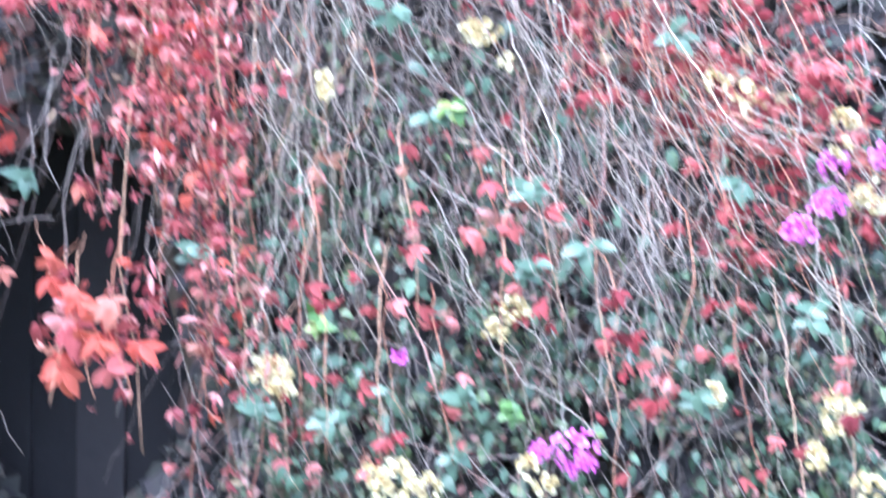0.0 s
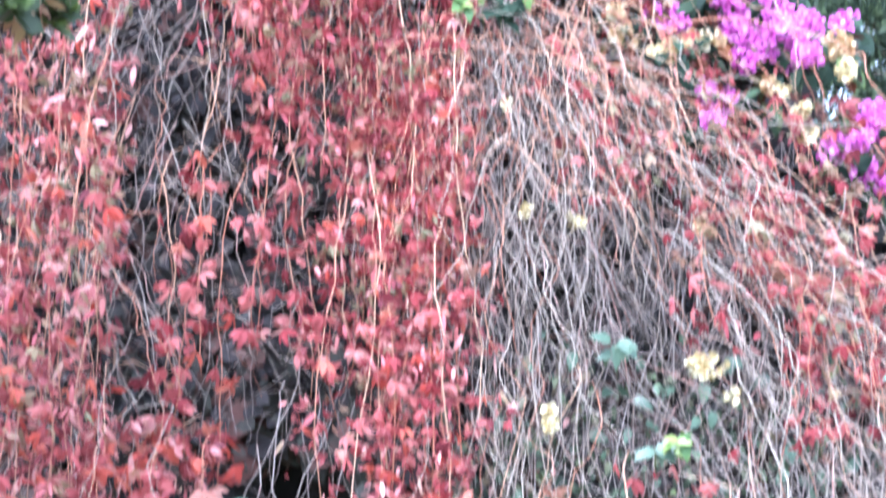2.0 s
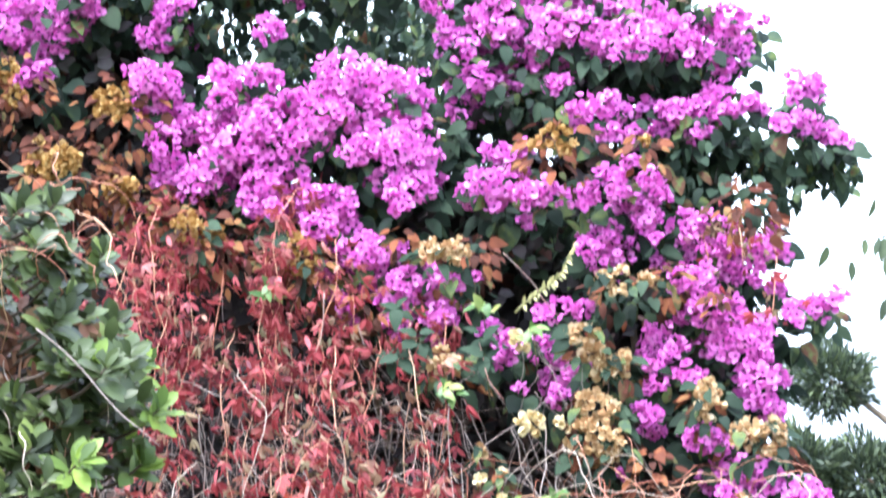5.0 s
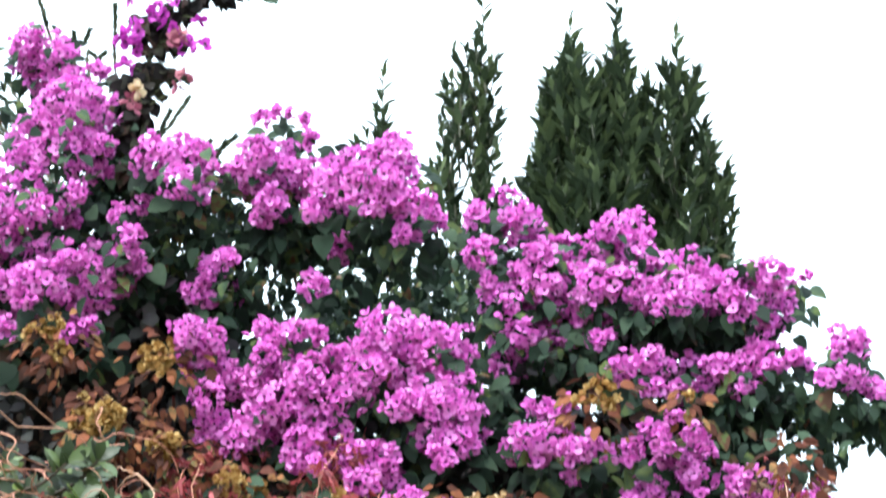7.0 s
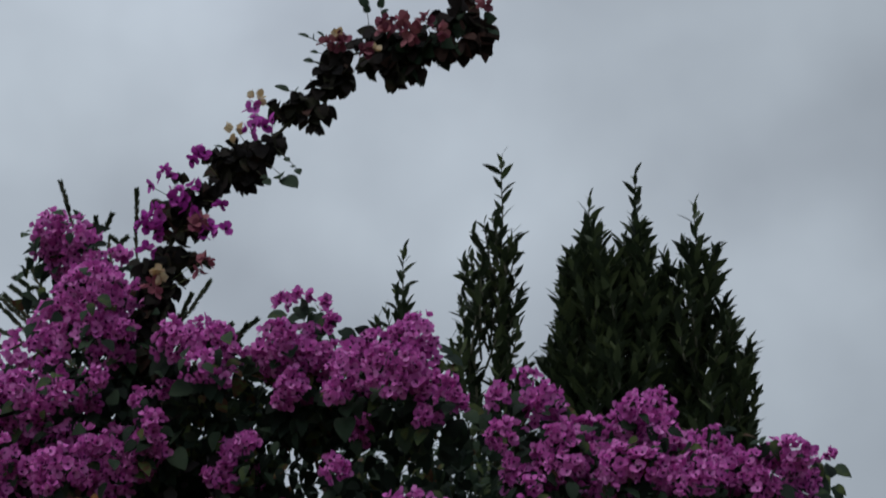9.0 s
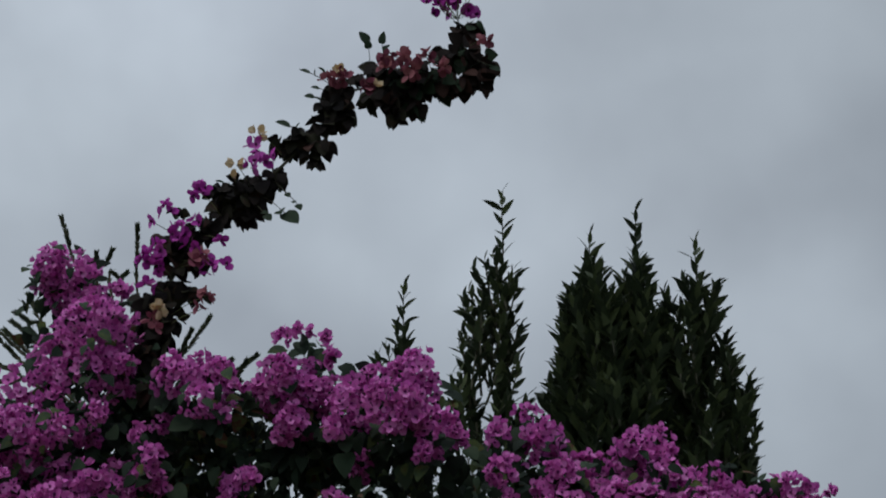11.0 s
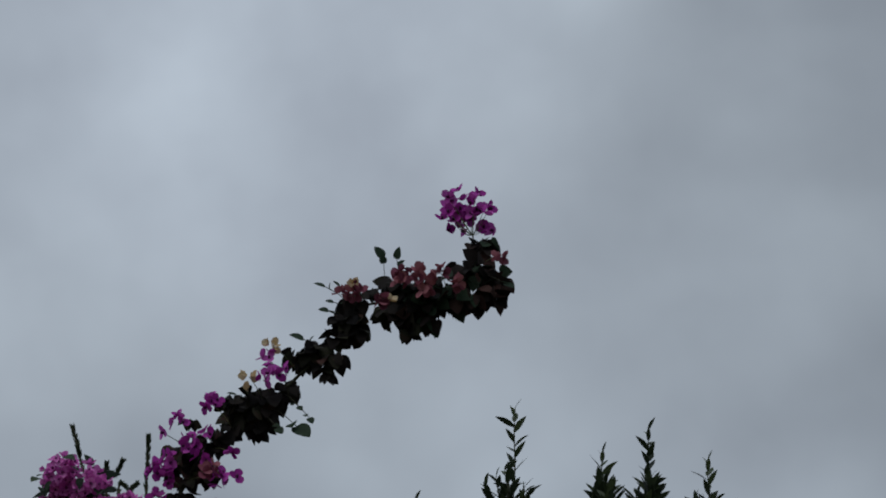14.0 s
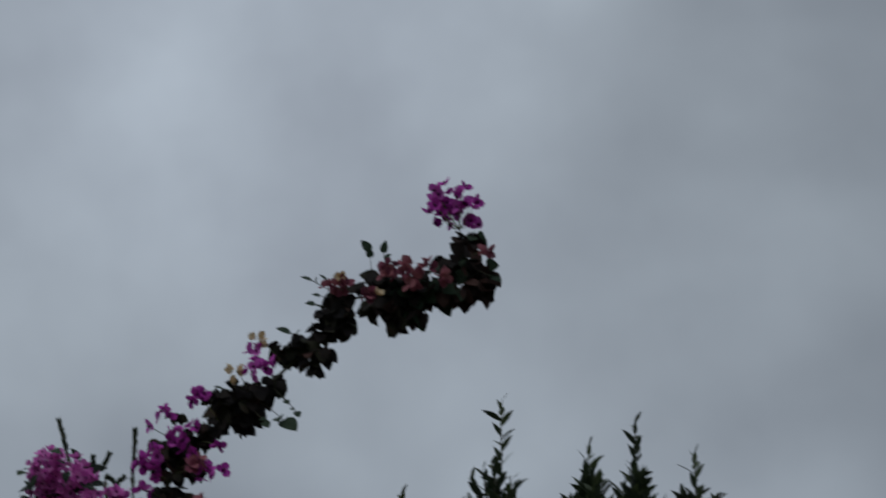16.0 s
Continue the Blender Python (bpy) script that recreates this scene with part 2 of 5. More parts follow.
def blade(length=1.0, width=0.5, belly=0.45, fold=0.15, curl=0.15, point=1.0, stations=5):
    """One leaf along +y, face up: two rows of quads folded along the midrib, ending in a tip."""
    v, fc = [], []
    ts = np.linspace(0.0, 1.0, stations + 1)
    for i, t in enumerate(ts[:-1]):
        w = width * 0.5 * (math.sin(math.pi * min(1.0, (0.08 + 0.92 * t) ** (math.log(0.5) / math.log(belly)))) ** point)
        z = -curl * t * t * length
        v += [(-w, t * length, z + fold * w), (0, t * length, z), (w, t * length, z + fold * w)]
    v.append((0, length, -curl * length))
    for i in range(stations - 1):
        a = 3 * i
        fc += [(a, a + 1, a + 4, a + 3), (a + 1, a + 2, a + 5, a + 4)]
    a = 3 * (stations - 1)
    fc += [(a, a + 1, len(v) - 1), (a + 1, a + 2, len(v) - 1)]
    return np.array(v), fc


def join(pieces):
    v, fc, n = [], [], 0
    for pv, pf in pieces:
        v.append(np.asarray(pv))
        fc += [tuple(i + n for i in q) for q in pf]
        n += len(pv)
    return np.concatenate(v), fc


def spun(piece, m):
    v, fc = piece
    return v @ np.array(m.to_3x3()).T + np.array(m.translation), fc


def scatter(templates, places, ways, ups, sizes):
    """Copies of leaf templates: base at places, pointing along ways, faces towards ups, joined."""
    v, fc, n = [], [], 0
    for i in range(len(places)):
        tv, tf = templates[i % len(templates)]
        y = ways[i] / (np.linalg.norm(ways[i]) + 1e-9)
        x = np.cross(y, ups[i])
        x /= np.linalg.norm(x) + 1e-9
        z = np.cross(x, y)
        v.append((tv * sizes[i]) @ np.stack([x, y, z]) + places[i])
        fc += [tuple(k + n for k in q) for q in tf]
        n += len(tv)
    return np.concatenate(v), fc


def aim(place, way, up, size=1.0):
    """The pose of a single leaf object."""
    y = Vector(way).normalized()
    x = y.cross(Vector(up)).normalized()
    z = x.cross(y)
    m = Matrix((x, y, z)).transposed().to_4x4()
    m.translation = place
    return m @ Matrix.Diagonal((size, size, size, 1))


def tube(points, radii, sides=5):
    pts = np.asarray(points, float)
    v, fc = [], []
    for i, p in enumerate(pts):
        d = pts[min(i + 1, len(pts) - 1)] - pts[max(i - 1, 0)]
        d /= np.linalg.norm(d) + 1e-9
        s = np.cross(d, (0.31, 0.91, 0.27))
        s /= np.linalg.norm(s) + 1e-9
        q = np.cross(d, s)
        r = radii if np.isscalar(radii) else radii[i]
        for k in range(sides):
            a = 2 * math.pi * k / sides
            v.append(p + r * (s * math.cos(a) + q * math.sin(a)))
    for i in range(len(pts) - 1):
        for k in range(sides):
            a, b = i * sides + k, i * sides + (k + 1) % sides
            fc.append((a, b, b + sides, a + sides))
    fc.append(tuple(range(sides))[::-1])
    fc.append(tuple(range((len(pts) - 1) * sides, len(pts) * sides)))
    return np.array(v), fc


def smooth_path(points, n):
    """A Catmull-Rom line through the points, n places along it."""
    p = [np.array(a, float) for a in points]
    p = [2 * p[0] - p[1], *p, 2 * p[-1] - p[-2]]
    out = []
    for s in np.linspace(0, len(p) - 3 - 1e-6, n):
        i, t = int(s), s - int(s)
        a, b, c, d = p[i:i + 4]
        out.append(0.5 * (2 * b + (c - a) * t + (2 * a - 5 * b + 4 * c - d) * t * t + (3 * b - a - 3 * c + d) * t ** 3))
    return np.array(out)


def wobble(line, amount, step=3.0):
    o = rnd.uniform(0, 100)
    return np.array([p + amount * np.array(noise.noise_vector(Vector(p) * step + Vector((o, o, o)))) for p in line])


# leaf and flower shapes
OVATE = [blade(1.0, 0.62, 0.38, 0.12, c, 0.9, 5) for c in (0.1, 0.25, 0.4)]
CORDATE = [blade(1.0, 0.86, 0.36, 0.12, c, 0.75, 5) for c in (0.1, 0.25, 0.45)]
SCRAP = [blade(1.25, 1.05, 0.42, 0.12, 0.2, 0.6, 2)]
LEAFLET = [blade(1.0, w, 0.5, f, k, 0.85, 4) for w, f, k in ((0.24, 0.3, 0.3), (0.32, 0.15, 0.15), (0.18, 0.5, 0.5))]
LANCE = [blade(1.0, 0.40, 0.45, 0.2, c, 0.9, 4) for c in (0.02, 0.1, 0.2)]
SLIM = [blade(1.0, 0.37, 0.45, 0.2, c, 0.9, 4) for c in (0.02, 0.1, 0.2)]
OBOVATE = [blade(1.0, 0.48, 0.6, 0.2, c, 0.75, 5) for c in (0.05, 0.15, 0.3)]


def palmate(seed, leaflets=5, wilt=0.3, slim=0.27, fan=1.0):
    r = random.Random(seed)
    spread = [a * fan for a in {3: (-55, 0, 55), 5: (-84, -42, 0, 42, 84)}[leaflets]]
    pieces = []
    for a in spread:
        size = (1.0 - 0.0028 * abs(a)) * r.uniform(0.85, 1.1)
        b = blade(0.70 * size, slim * size * r.uniform(0.8, 1.2), 0.5, r.uniform(0.2, 0.7), r.uniform(0.1, 0.7), 0.85, 5)
        pieces.append(spun(b, pose(0, 0, 0, -math.degrees(wilt) * r.uniform(0.3, 1.6), r.uniform(-25, 25), a * r.uniform(0.8, 1.05)) @ pose(0, 0.03, 0)))
    pieces.append(tube([(0, -0.35, 0.10), (0, -0.15, 0.05), (0, 0.03, 0)], [0.010, 0.010, 0.012], 4))
    return join(pieces)


def floret(seed, spread=38, wrinkle=0.0):
    """Three papery rounded bracts round a small tube, opening along +z."""
    r = random.Random(seed)
    pieces = []
    for k in range(3):
        b = blade(1.0, 1.0, 0.5, 0.2, r.uniform(-0.30, 0.05), 0.55, 4)
        v = b[0].copy()
        v[:, 2] += wrinkle * np.array([r.uniform(-1, 1) for _ in v])
        pieces.append(spun((v * 0.60, b[1]), pose(0, 0, 0, 0, 0, 120 * k + r.uniform(-14, 14)) @ pose(0, 0.05, 0, spread + r.uniform(-14, 14), r.uniform(-10, 10), 0)))
    return join(pieces)


WILTED = [palmate(40 + i, 5, 0.9, 0.14, 0.62) for i in range(3)] + [palmate(50 + i, 3, 0.8, 0.16, 0.6) for i in range(2)]
THROATS = [tube([(0, 0, 0.02), (0, 0, 0.26)], [0.11, 0.10], 4)]
TUFTS = [blade(1.0, 0.30, 0.5, 0.3, 0.15, 0.9, 2)]
NEEDLES = [blade(1.0, 0.26, 0.45, 0.2, 0.1, 0.9, 2)]
FLORETS = [floret(i, 16 + 6 * i) for i in range(5)]
CRUMPLED = [floret(20 + i, 48 + 5 * i, 0.12) for i in range(4)]


def unit(n):
    d = rng.normal(size=(n, 3))
    return d / np.linalg.norm(d, axis=1)[:, None]


def bract_cluster(radius, templates, size, loose=0.18, packed=30.0):
    """A rounded head of florets about the origin, ragged at its rim: the bracts, then the dark tubes in their middles."""
    n = max(8, int(packed * (radius / 0.036) ** 2 * (0.036 / size) ** 2))
    d = unit(n)
    d = d[d[:, 1] < 0.4]
    n = len(d)
    stretch = np.array([rng.uniform(0.85, 1.25), rng.uniform(0.75, 0.95), rng.uniform(0.8, 1.15)])
    reach = radius * rng.uniform(0.72, 1.0 + loose, n)[:, None]
    lump = 1.0 + 0.16 * np.sin(d @ rng.normal(size=(3, 2)) * 3.0 + rng.uniform(0, 6, 2)).sum(axis=1)[:, None]
    places = d * reach * stretch * lump - d * size * 0.3
    ups = d + np.array((0, -0.25, 0.1)) + 0.30 * rng.normal(size=(n, 3))
    side = np.cross(ups, unit(n))
    sizes = size * rng.uniform(0.75, 1.15, n)
    bracts = scatter(templates, places, side, ups, sizes)
    return bracts, scatter(THROATS, places, side, ups, sizes)


# ---- ground and fence ----
def ground():
    n, half = 60, 300.0
    g = np.sign(np.linspace(-1, 1, n)) * np.abs(np.linspace(-1, 1, n)) ** 3 * half
    v = [(x, y, 0.05 * noise.noise(Vector((x * 0.6, y * 0.6, 0)))) for y in g for x in g]
    fc = [(j * n + i, j * n + i + 1, (j + 1) * n + i + 1, (j + 1) * n + i) for j in range(n - 1) for i in range(n - 1)]
    tagged(new("ground", make_mesh("ground", v, fc, SOIL)), "rough grass and bare soil below the hedge", "ground", kind="structure")


ground()

# ---- thicket behind the flowers ----
def core_right(z):
    return 1.9 if z < 2.5 else 0.36 if z < 2.75 else 0.20 if z < 3.0 else 0.12


def core_top(x):
    return 4.36 if x < -1.5 else 4.15 if x < -1.3 else 3.78 if x < -0.6 else 3.9


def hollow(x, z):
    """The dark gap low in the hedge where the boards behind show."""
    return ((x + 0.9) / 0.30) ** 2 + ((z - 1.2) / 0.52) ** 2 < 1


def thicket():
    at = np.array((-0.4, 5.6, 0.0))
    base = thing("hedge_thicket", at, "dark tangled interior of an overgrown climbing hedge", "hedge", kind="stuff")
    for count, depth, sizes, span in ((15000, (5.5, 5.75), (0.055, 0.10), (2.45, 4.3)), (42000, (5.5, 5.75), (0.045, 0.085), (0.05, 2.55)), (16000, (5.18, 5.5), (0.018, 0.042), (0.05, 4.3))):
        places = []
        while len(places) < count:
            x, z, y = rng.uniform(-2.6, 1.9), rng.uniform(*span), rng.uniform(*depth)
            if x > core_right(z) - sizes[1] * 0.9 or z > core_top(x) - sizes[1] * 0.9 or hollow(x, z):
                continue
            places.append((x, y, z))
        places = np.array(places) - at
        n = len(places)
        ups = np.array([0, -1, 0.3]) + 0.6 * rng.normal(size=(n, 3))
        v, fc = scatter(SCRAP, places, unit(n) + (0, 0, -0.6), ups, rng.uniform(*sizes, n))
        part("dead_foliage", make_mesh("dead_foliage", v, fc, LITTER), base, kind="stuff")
    tubes = []
    for k in range(3400):
        z0 = rnd.uniform(0.4, 3.15)
        x0 = rnd.uniform(-1.7, min(1.0, core_right(z0) - 0.1, -0.2 if z0 > 2.6 else 1.0)) if k % 3 else rnd.uniform(-0.55, 0.5)
        z0 = z0 if k % 3 else 2.75 - 0.75 * max(0.0, x0 + 0.4) - rnd.betavariate(1.0, 1.7)
        if hollow(x0, z0):
            continue
        d = np.array([rnd.gauss(0.02, 0.13), rnd.uniform(-0.10, 0.05), rnd.gauss(-0.16, 0.17)])
        s0 = np.array((x0, rnd.uniform(4.99, 5.25), z0)) - at
        line = np.array([s0 + d * s for s in np.linspace(0, 1, 9)])
        tubes.append(tube(wobble(wobble(line, 0.07, 3.0), 0.02, 11.0), rnd.uniform(0.0005, 0.0013), 3))
    v, fc = join(tubes)
    part("twig", make_mesh("twig", v, fc, TWIG), base, kind="stuff")


thicket()


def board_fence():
    fence = thing("board_fence", (-0.2, 5.9, 0.0), "weathered timber board fence hidden behind the hedge, coloured near black for shade", "fence")
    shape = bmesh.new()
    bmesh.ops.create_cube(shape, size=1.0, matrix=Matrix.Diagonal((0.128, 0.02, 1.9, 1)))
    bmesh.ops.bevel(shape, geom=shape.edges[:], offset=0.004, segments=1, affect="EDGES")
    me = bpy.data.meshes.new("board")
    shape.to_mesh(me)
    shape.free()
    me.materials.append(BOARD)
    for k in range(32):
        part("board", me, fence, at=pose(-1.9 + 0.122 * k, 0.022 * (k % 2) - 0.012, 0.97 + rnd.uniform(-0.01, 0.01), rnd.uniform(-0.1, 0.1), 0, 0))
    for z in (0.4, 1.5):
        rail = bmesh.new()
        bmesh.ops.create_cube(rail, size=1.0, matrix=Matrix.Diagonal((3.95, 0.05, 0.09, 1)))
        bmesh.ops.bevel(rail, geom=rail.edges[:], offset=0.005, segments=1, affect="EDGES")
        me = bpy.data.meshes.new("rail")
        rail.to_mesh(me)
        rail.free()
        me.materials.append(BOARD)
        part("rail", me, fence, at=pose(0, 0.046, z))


board_fence()


# ---- bougainvillea ----
CROWN_K = [(-1.966, 5.18, 4.395, 0.042), (-1.89, 5.05, 4.217, 0.041), (-1.979, 5.13, 4.244, 0.044), (-1.941, 5.18, 4.168, 0.044), (-1.941, 5.06, 4.046, 0.043), (-1.901, 5.13, 4.021, 0.044), (-1.942, 5.14, 3.956, 0.041), (-1.846, 5.06, 3.862, 0.031), (-2.004, 5.11, 4.186, 0.044), (-1.987, 5.16, 4.03, 0.037)]
LEAFY_A = [(-1.88, 4.67, 0.12, 0.16, 150), (-1.63, 4.35, 0.11, 0.1, 180), (-1.7, 4.44, 0.09, 0.09, 90), (-1.42, 4.27, 0.11, 0.1, 200), (-1.46, 4.16, 0.09, 0.08, 140), (-1.23, 4.18, 0.12, 0.08, 200), (-1.07, 4.24, 0.1, 0.07, 140), (-0.93, 4.18, 0.06, 0.05, 70), (-1.27, 4.05, 0.07, 0.07, 80), (-1.32, 3.94, 0.06, 0.05, 60), (-0.3, 3.92, 0.1, 0.05, 130), (-0.19, 3.9, 0.1, 0.05, 130), (-0.09, 3.89, 0.09, 0.05, 110), (-0.0, 3.89, 0.06, 0.04, 60), (-0.46, 3.83, 0.07, 0.06, 110), (-0.37, 3.81, 0.07, 0.05, 80)]
LEAFY_B = [(-0.08, 3.7, 0.08, 0.06, 130), (0.03, 3.7, 0.1, 0.05, 140), (0.17, 3.67, 0.07, 0.03, 70), (0.28, 3.66, 0.07, 0.03, 65), (0.34, 3.63, 0.04, 0.02, 30), (-0.93, 3.75, 0.04, 0.05, 30), (-0.84, 3.6, 0.06, 0.06, 80), (-0.61, 3.68, 0.06, 0.08, 100), (-0.03, 3.58, 0.1, 0.06, 140), (-1.77, 4.22, 0.15, 0.15, 200), (-1.07, 3.84, 0.32, 0.1, 250), (-0.85, 3.8, 0.14, 0.13, 180), (-0.41, 4.02, 0.22, 0.11, 260), (-0.13, 4.0, 0.22, 0.08, 200), (-1.25, 4.4, 0.09, 0.07, 70), (-0.98, 4.33, 0.12, 0.07, 90)]
CROWN_A = [(-1.887, 5.13, 4.745, 0.046), (-1.82, 5.15, 4.727, 0.043), (-1.907, 5.16, 4.702, 0.038), (-1.849, 5.19, 4.663, 0.049), (-1.755, 5.15, 4.626, 0.038), (-1.708, 5.19, 4.673, 0.031), (-1.73, 5.03, 4.489, 0.056), (-1.684, 5.1, 4.517, 0.042), (-1.678, 5.19, 4.514, 0.033), (-1.817, 5.14, 4.494, 0.038), (-1.875, 5.18, 4.484, 0.045), (-1.752, 5.04, 4.369, 0.041), (-1.705, 5.1, 4.416, 0.045), (-1.645, 5.06, 4.375, 0.032), (-1.696, 5.12, 4.342, 0.037), (-1.855, 5.12, 4.4, 0.03), (-1.679, 5.02, 4.224, 0.026), (-1.817, 5.06, 4.284, 0.032), (-1.767, 5.07, 4.205, 0.036), (-1.75, 5.18, 4.242, 0.03), (-1.856, 5.16, 4.22, 0.033), (-1.571, 5.05, 4.17, 0.023), (-1.548, 5.16, 4.256, 0.022)]
CROWN_B = [(-1.482, 5.03, 4.318, 0.046), (-1.449, 5.12, 4.38, 0.047), (-1.364, 5.03, 4.329, 0.041), (-1.409, 5.0, 4.234, 0.037), (-1.398, 5.17, 4.346, 0.039), (-1.326, 5.04, 4.283, 0.017), (-1.503, 5.04, 4.357, 0.029), (-1.86, 5.2, 4.141, 0.037), (-1.788, 5.17, 4.124, 0.041), (-1.674, 5.06, 4.051, 0.043), (-1.643, 5.19, 4.127, 0.041), (-1.558, 5.11, 4.094, 0.036), (-1.542, 5.14, 4.067, 0.029), (-1.765, 5.04, 3.982, 0.05), (-1.725, 5.19, 4.034, 0.044), (-1.633, 5.14, 4.007, 0.046), (-1.59, 5.19, 4.044, 0.036), (-1.683, 5.18, 3.948, 0.043), (-1.669, 5.06, 3.848, 0.021), (-1.616, 5.07, 3.866, 0.025), (-1.786, 5.03, 3.932, 0.028), (-1.523, 5.03, 4.094, 0.026)]
CROWN_C = [(-1.199, 5.03, 4.416, 0.022), (-1.104, 5.07, 4.433, 0.013), (-1.107, 5.13, 4.411, 0.026), (-1.214, 5.02, 4.324, 0.036), (-1.182, 5.14, 4.378, 0.032), (-1.27, 5.08, 4.309, 0.026), (-1.21, 5.08, 4.298, 0.041), (-1.259, 5.17, 4.297, 0.032), (-1.158, 5.11, 4.311, 0.036), (-1.182, 5.08, 4.199, 0.036), (-1.21, 5.11, 4.183, 0.029), (-1.106, 5.15, 4.313, 0.041), (-1.035, 5.03, 4.216, 0.043), (-1.144, 5.2, 4.274, 0.037), (-1.045, 5.02, 4.147, 0.035), (-1.018, 5.15, 4.342, 0.026), (-0.993, 5.17, 4.368, 0.029), (-0.947, 5.02, 4.222, 0.04), (-0.917, 5.16, 4.375, 0.032), (-0.86, 5.09, 4.336, 0.041), (-0.842, 5.12, 4.301, 0.032), (-0.875, 5.02, 4.219, 0.04), (-0.903, 5.03, 4.162, 0.035)]
CROWN_D = [(-0.85, 5.05, 4.185, 0.04), (-0.842, 5.19, 4.19, 0.041), (-0.771, 5.06, 4.155, 0.031), (-0.771, 5.16, 4.172, 0.026), (-0.991, 5.19, 4.23, 0.026), (-1.016, 5.19, 4.117, 0.029), (-0.837, 5.08, 4.096, 0.023), (-1.047, 5.08, 3.957, 0.025), (-1.076, 5.11, 3.995, 0.017), (-1.331, 5.16, 4.068, 0.032), (-1.28, 5.04, 4.025, 0.025), (-1.356, 5.15, 4.033, 0.026), (-1.385, 5.16, 3.991, 0.029), (-1.35, 5.17, 3.978, 0.022), (-1.171, 5.03, 4.443, 0.01), (-1.17, 5.19, 4.523, 0.012)]
CROWN_E = [(-1.352, 5.01, 3.815, 0.042), (-1.311, 5.05, 3.815, 0.035), (-1.339, 5.09, 3.773, 0.042), (-1.291, 5.14, 3.746, 0.045), (-1.3, 5.05, 3.658, 0.034), (-1.233, 5.14, 3.729, 0.042), (-1.177, 5.08, 3.718, 0.039), (-1.154, 5.05, 3.81, 0.031), (-1.177, 5.05, 3.841, 0.025), (-1.087, 5.03, 3.814, 0.028), (-1.027, 5.01, 3.803, 0.025), (-1.152, 5.02, 3.752, 0.025), (-1.112, 5.1, 3.754, 0.042), (-1.203, 5.15, 3.672, 0.045), (-1.118, 5.02, 3.633, 0.044), (-1.049, 5.01, 3.685, 0.044), (-1.023, 5.15, 3.772, 0.045), (-0.968, 5.08, 3.771, 0.031), (-1.029, 5.06, 3.646, 0.044), (-0.956, 5.04, 3.665, 0.041), (-0.991, 5.09, 3.612, 0.025), (-1.291, 5.12, 3.603, 0.042), (-1.222, 5.07, 3.568, 0.038)]
CROWN_F = [(-0.908, 5.05, 3.801, 0.039), (-0.856, 4.99, 3.803, 0.038), (-0.824, 5.14, 3.836, 0.042), (-0.745, 4.99, 3.769, 0.038), (-0.7, 5.06, 3.798, 0.03), (-0.686, 5.12, 3.778, 0.028), (-0.882, 5.0, 3.705, 0.041), (-0.83, 5.1, 3.744, 0.048), (-0.766, 5.14, 3.759, 0.049), (-0.688, 5.09, 3.676, 0.041), (-0.662, 5.11, 3.624, 0.034), (-0.715, 5.0, 3.597, 0.043), (-0.778, 5.05, 3.648, 0.041), (-0.812, 5.01, 3.604, 0.034), (-0.758, 5.12, 3.573, 0.041), (-0.691, 5.03, 3.522, 0.038), (-0.654, 5.06, 3.518, 0.024), (-1.184, 5.15, 3.597, 0.039), (-1.322, 5.12, 3.634, 0.025), (-1.129, 5.15, 3.625, 0.039), (-1.052, 5.06, 3.559, 0.041), (-1.078, 5.06, 3.516, 0.034), (-1.024, 5.1, 3.529, 0.03)]
CROWN_G = [(-0.666, 5.19, 4.199, 0.026), (-0.645, 5.15, 4.067, 0.036), (-0.592, 5.17, 4.242, 0.02), (-0.586, 5.13, 4.165, 0.02), (-0.548, 5.17, 4.184, 0.032), (-0.544, 5.28, 4.189, 0.029), (-0.514, 5.27, 4.183, 0.022), (-0.581, 5.21, 4.148, 0.022), (-0.606, 5.19, 3.974, 0.031), (-0.631, 5.16, 4.0, 0.021), (-0.569, 5.12, 3.91, 0.025), (-0.502, 5.15, 4.061, 0.035), (-0.453, 5.24, 4.117, 0.036), (-0.411, 5.26, 4.125, 0.026), (-0.318, 5.17, 4.141, 0.031), (-0.279, 5.24, 4.174, 0.036), (-0.243, 5.24, 4.14, 0.029), (-0.337, 5.23, 4.108, 0.036), (-0.279, 5.22, 4.084, 0.04), (-0.238, 5.24, 4.045, 0.043), (-0.489, 5.17, 3.991, 0.04), (-0.423, 5.23, 4.032, 0.04), (-0.361, 5.15, 3.977, 0.045), (-0.549, 5.19, 4.018, 0.029)]
CROWN_H = [(-0.467, 5.24, 3.96, 0.043), (-0.394, 5.22, 3.932, 0.04), (-0.291, 5.15, 3.959, 0.045), (-0.182, 5.27, 4.056, 0.043), (-0.123, 5.22, 4.046, 0.036), (-0.223, 5.2, 3.948, 0.045), (-0.15, 5.1, 3.915, 0.044), (-0.082, 5.2, 3.989, 0.035), (-0.04, 5.15, 3.949, 0.035), (0.016, 5.22, 4.01, 0.04), (0.072, 5.18, 3.989, 0.039), (0.115, 5.25, 4.019, 0.02), (0.042, 5.22, 3.947, 0.039), (0.097, 5.24, 3.938, 0.031), (-0.014, 5.16, 3.906, 0.035), (0.054, 5.22, 3.885, 0.028), (-0.092, 5.23, 3.925, 0.031), (0.16, 5.25, 4.022, 0.014), (-0.544, 5.16, 3.85, 0.035), (-0.611, 5.25, 3.861, 0.026), (-0.498, 5.26, 3.876, 0.031), (-0.593, 5.22, 3.786, 0.031), (-0.542, 5.28, 3.824, 0.028)]
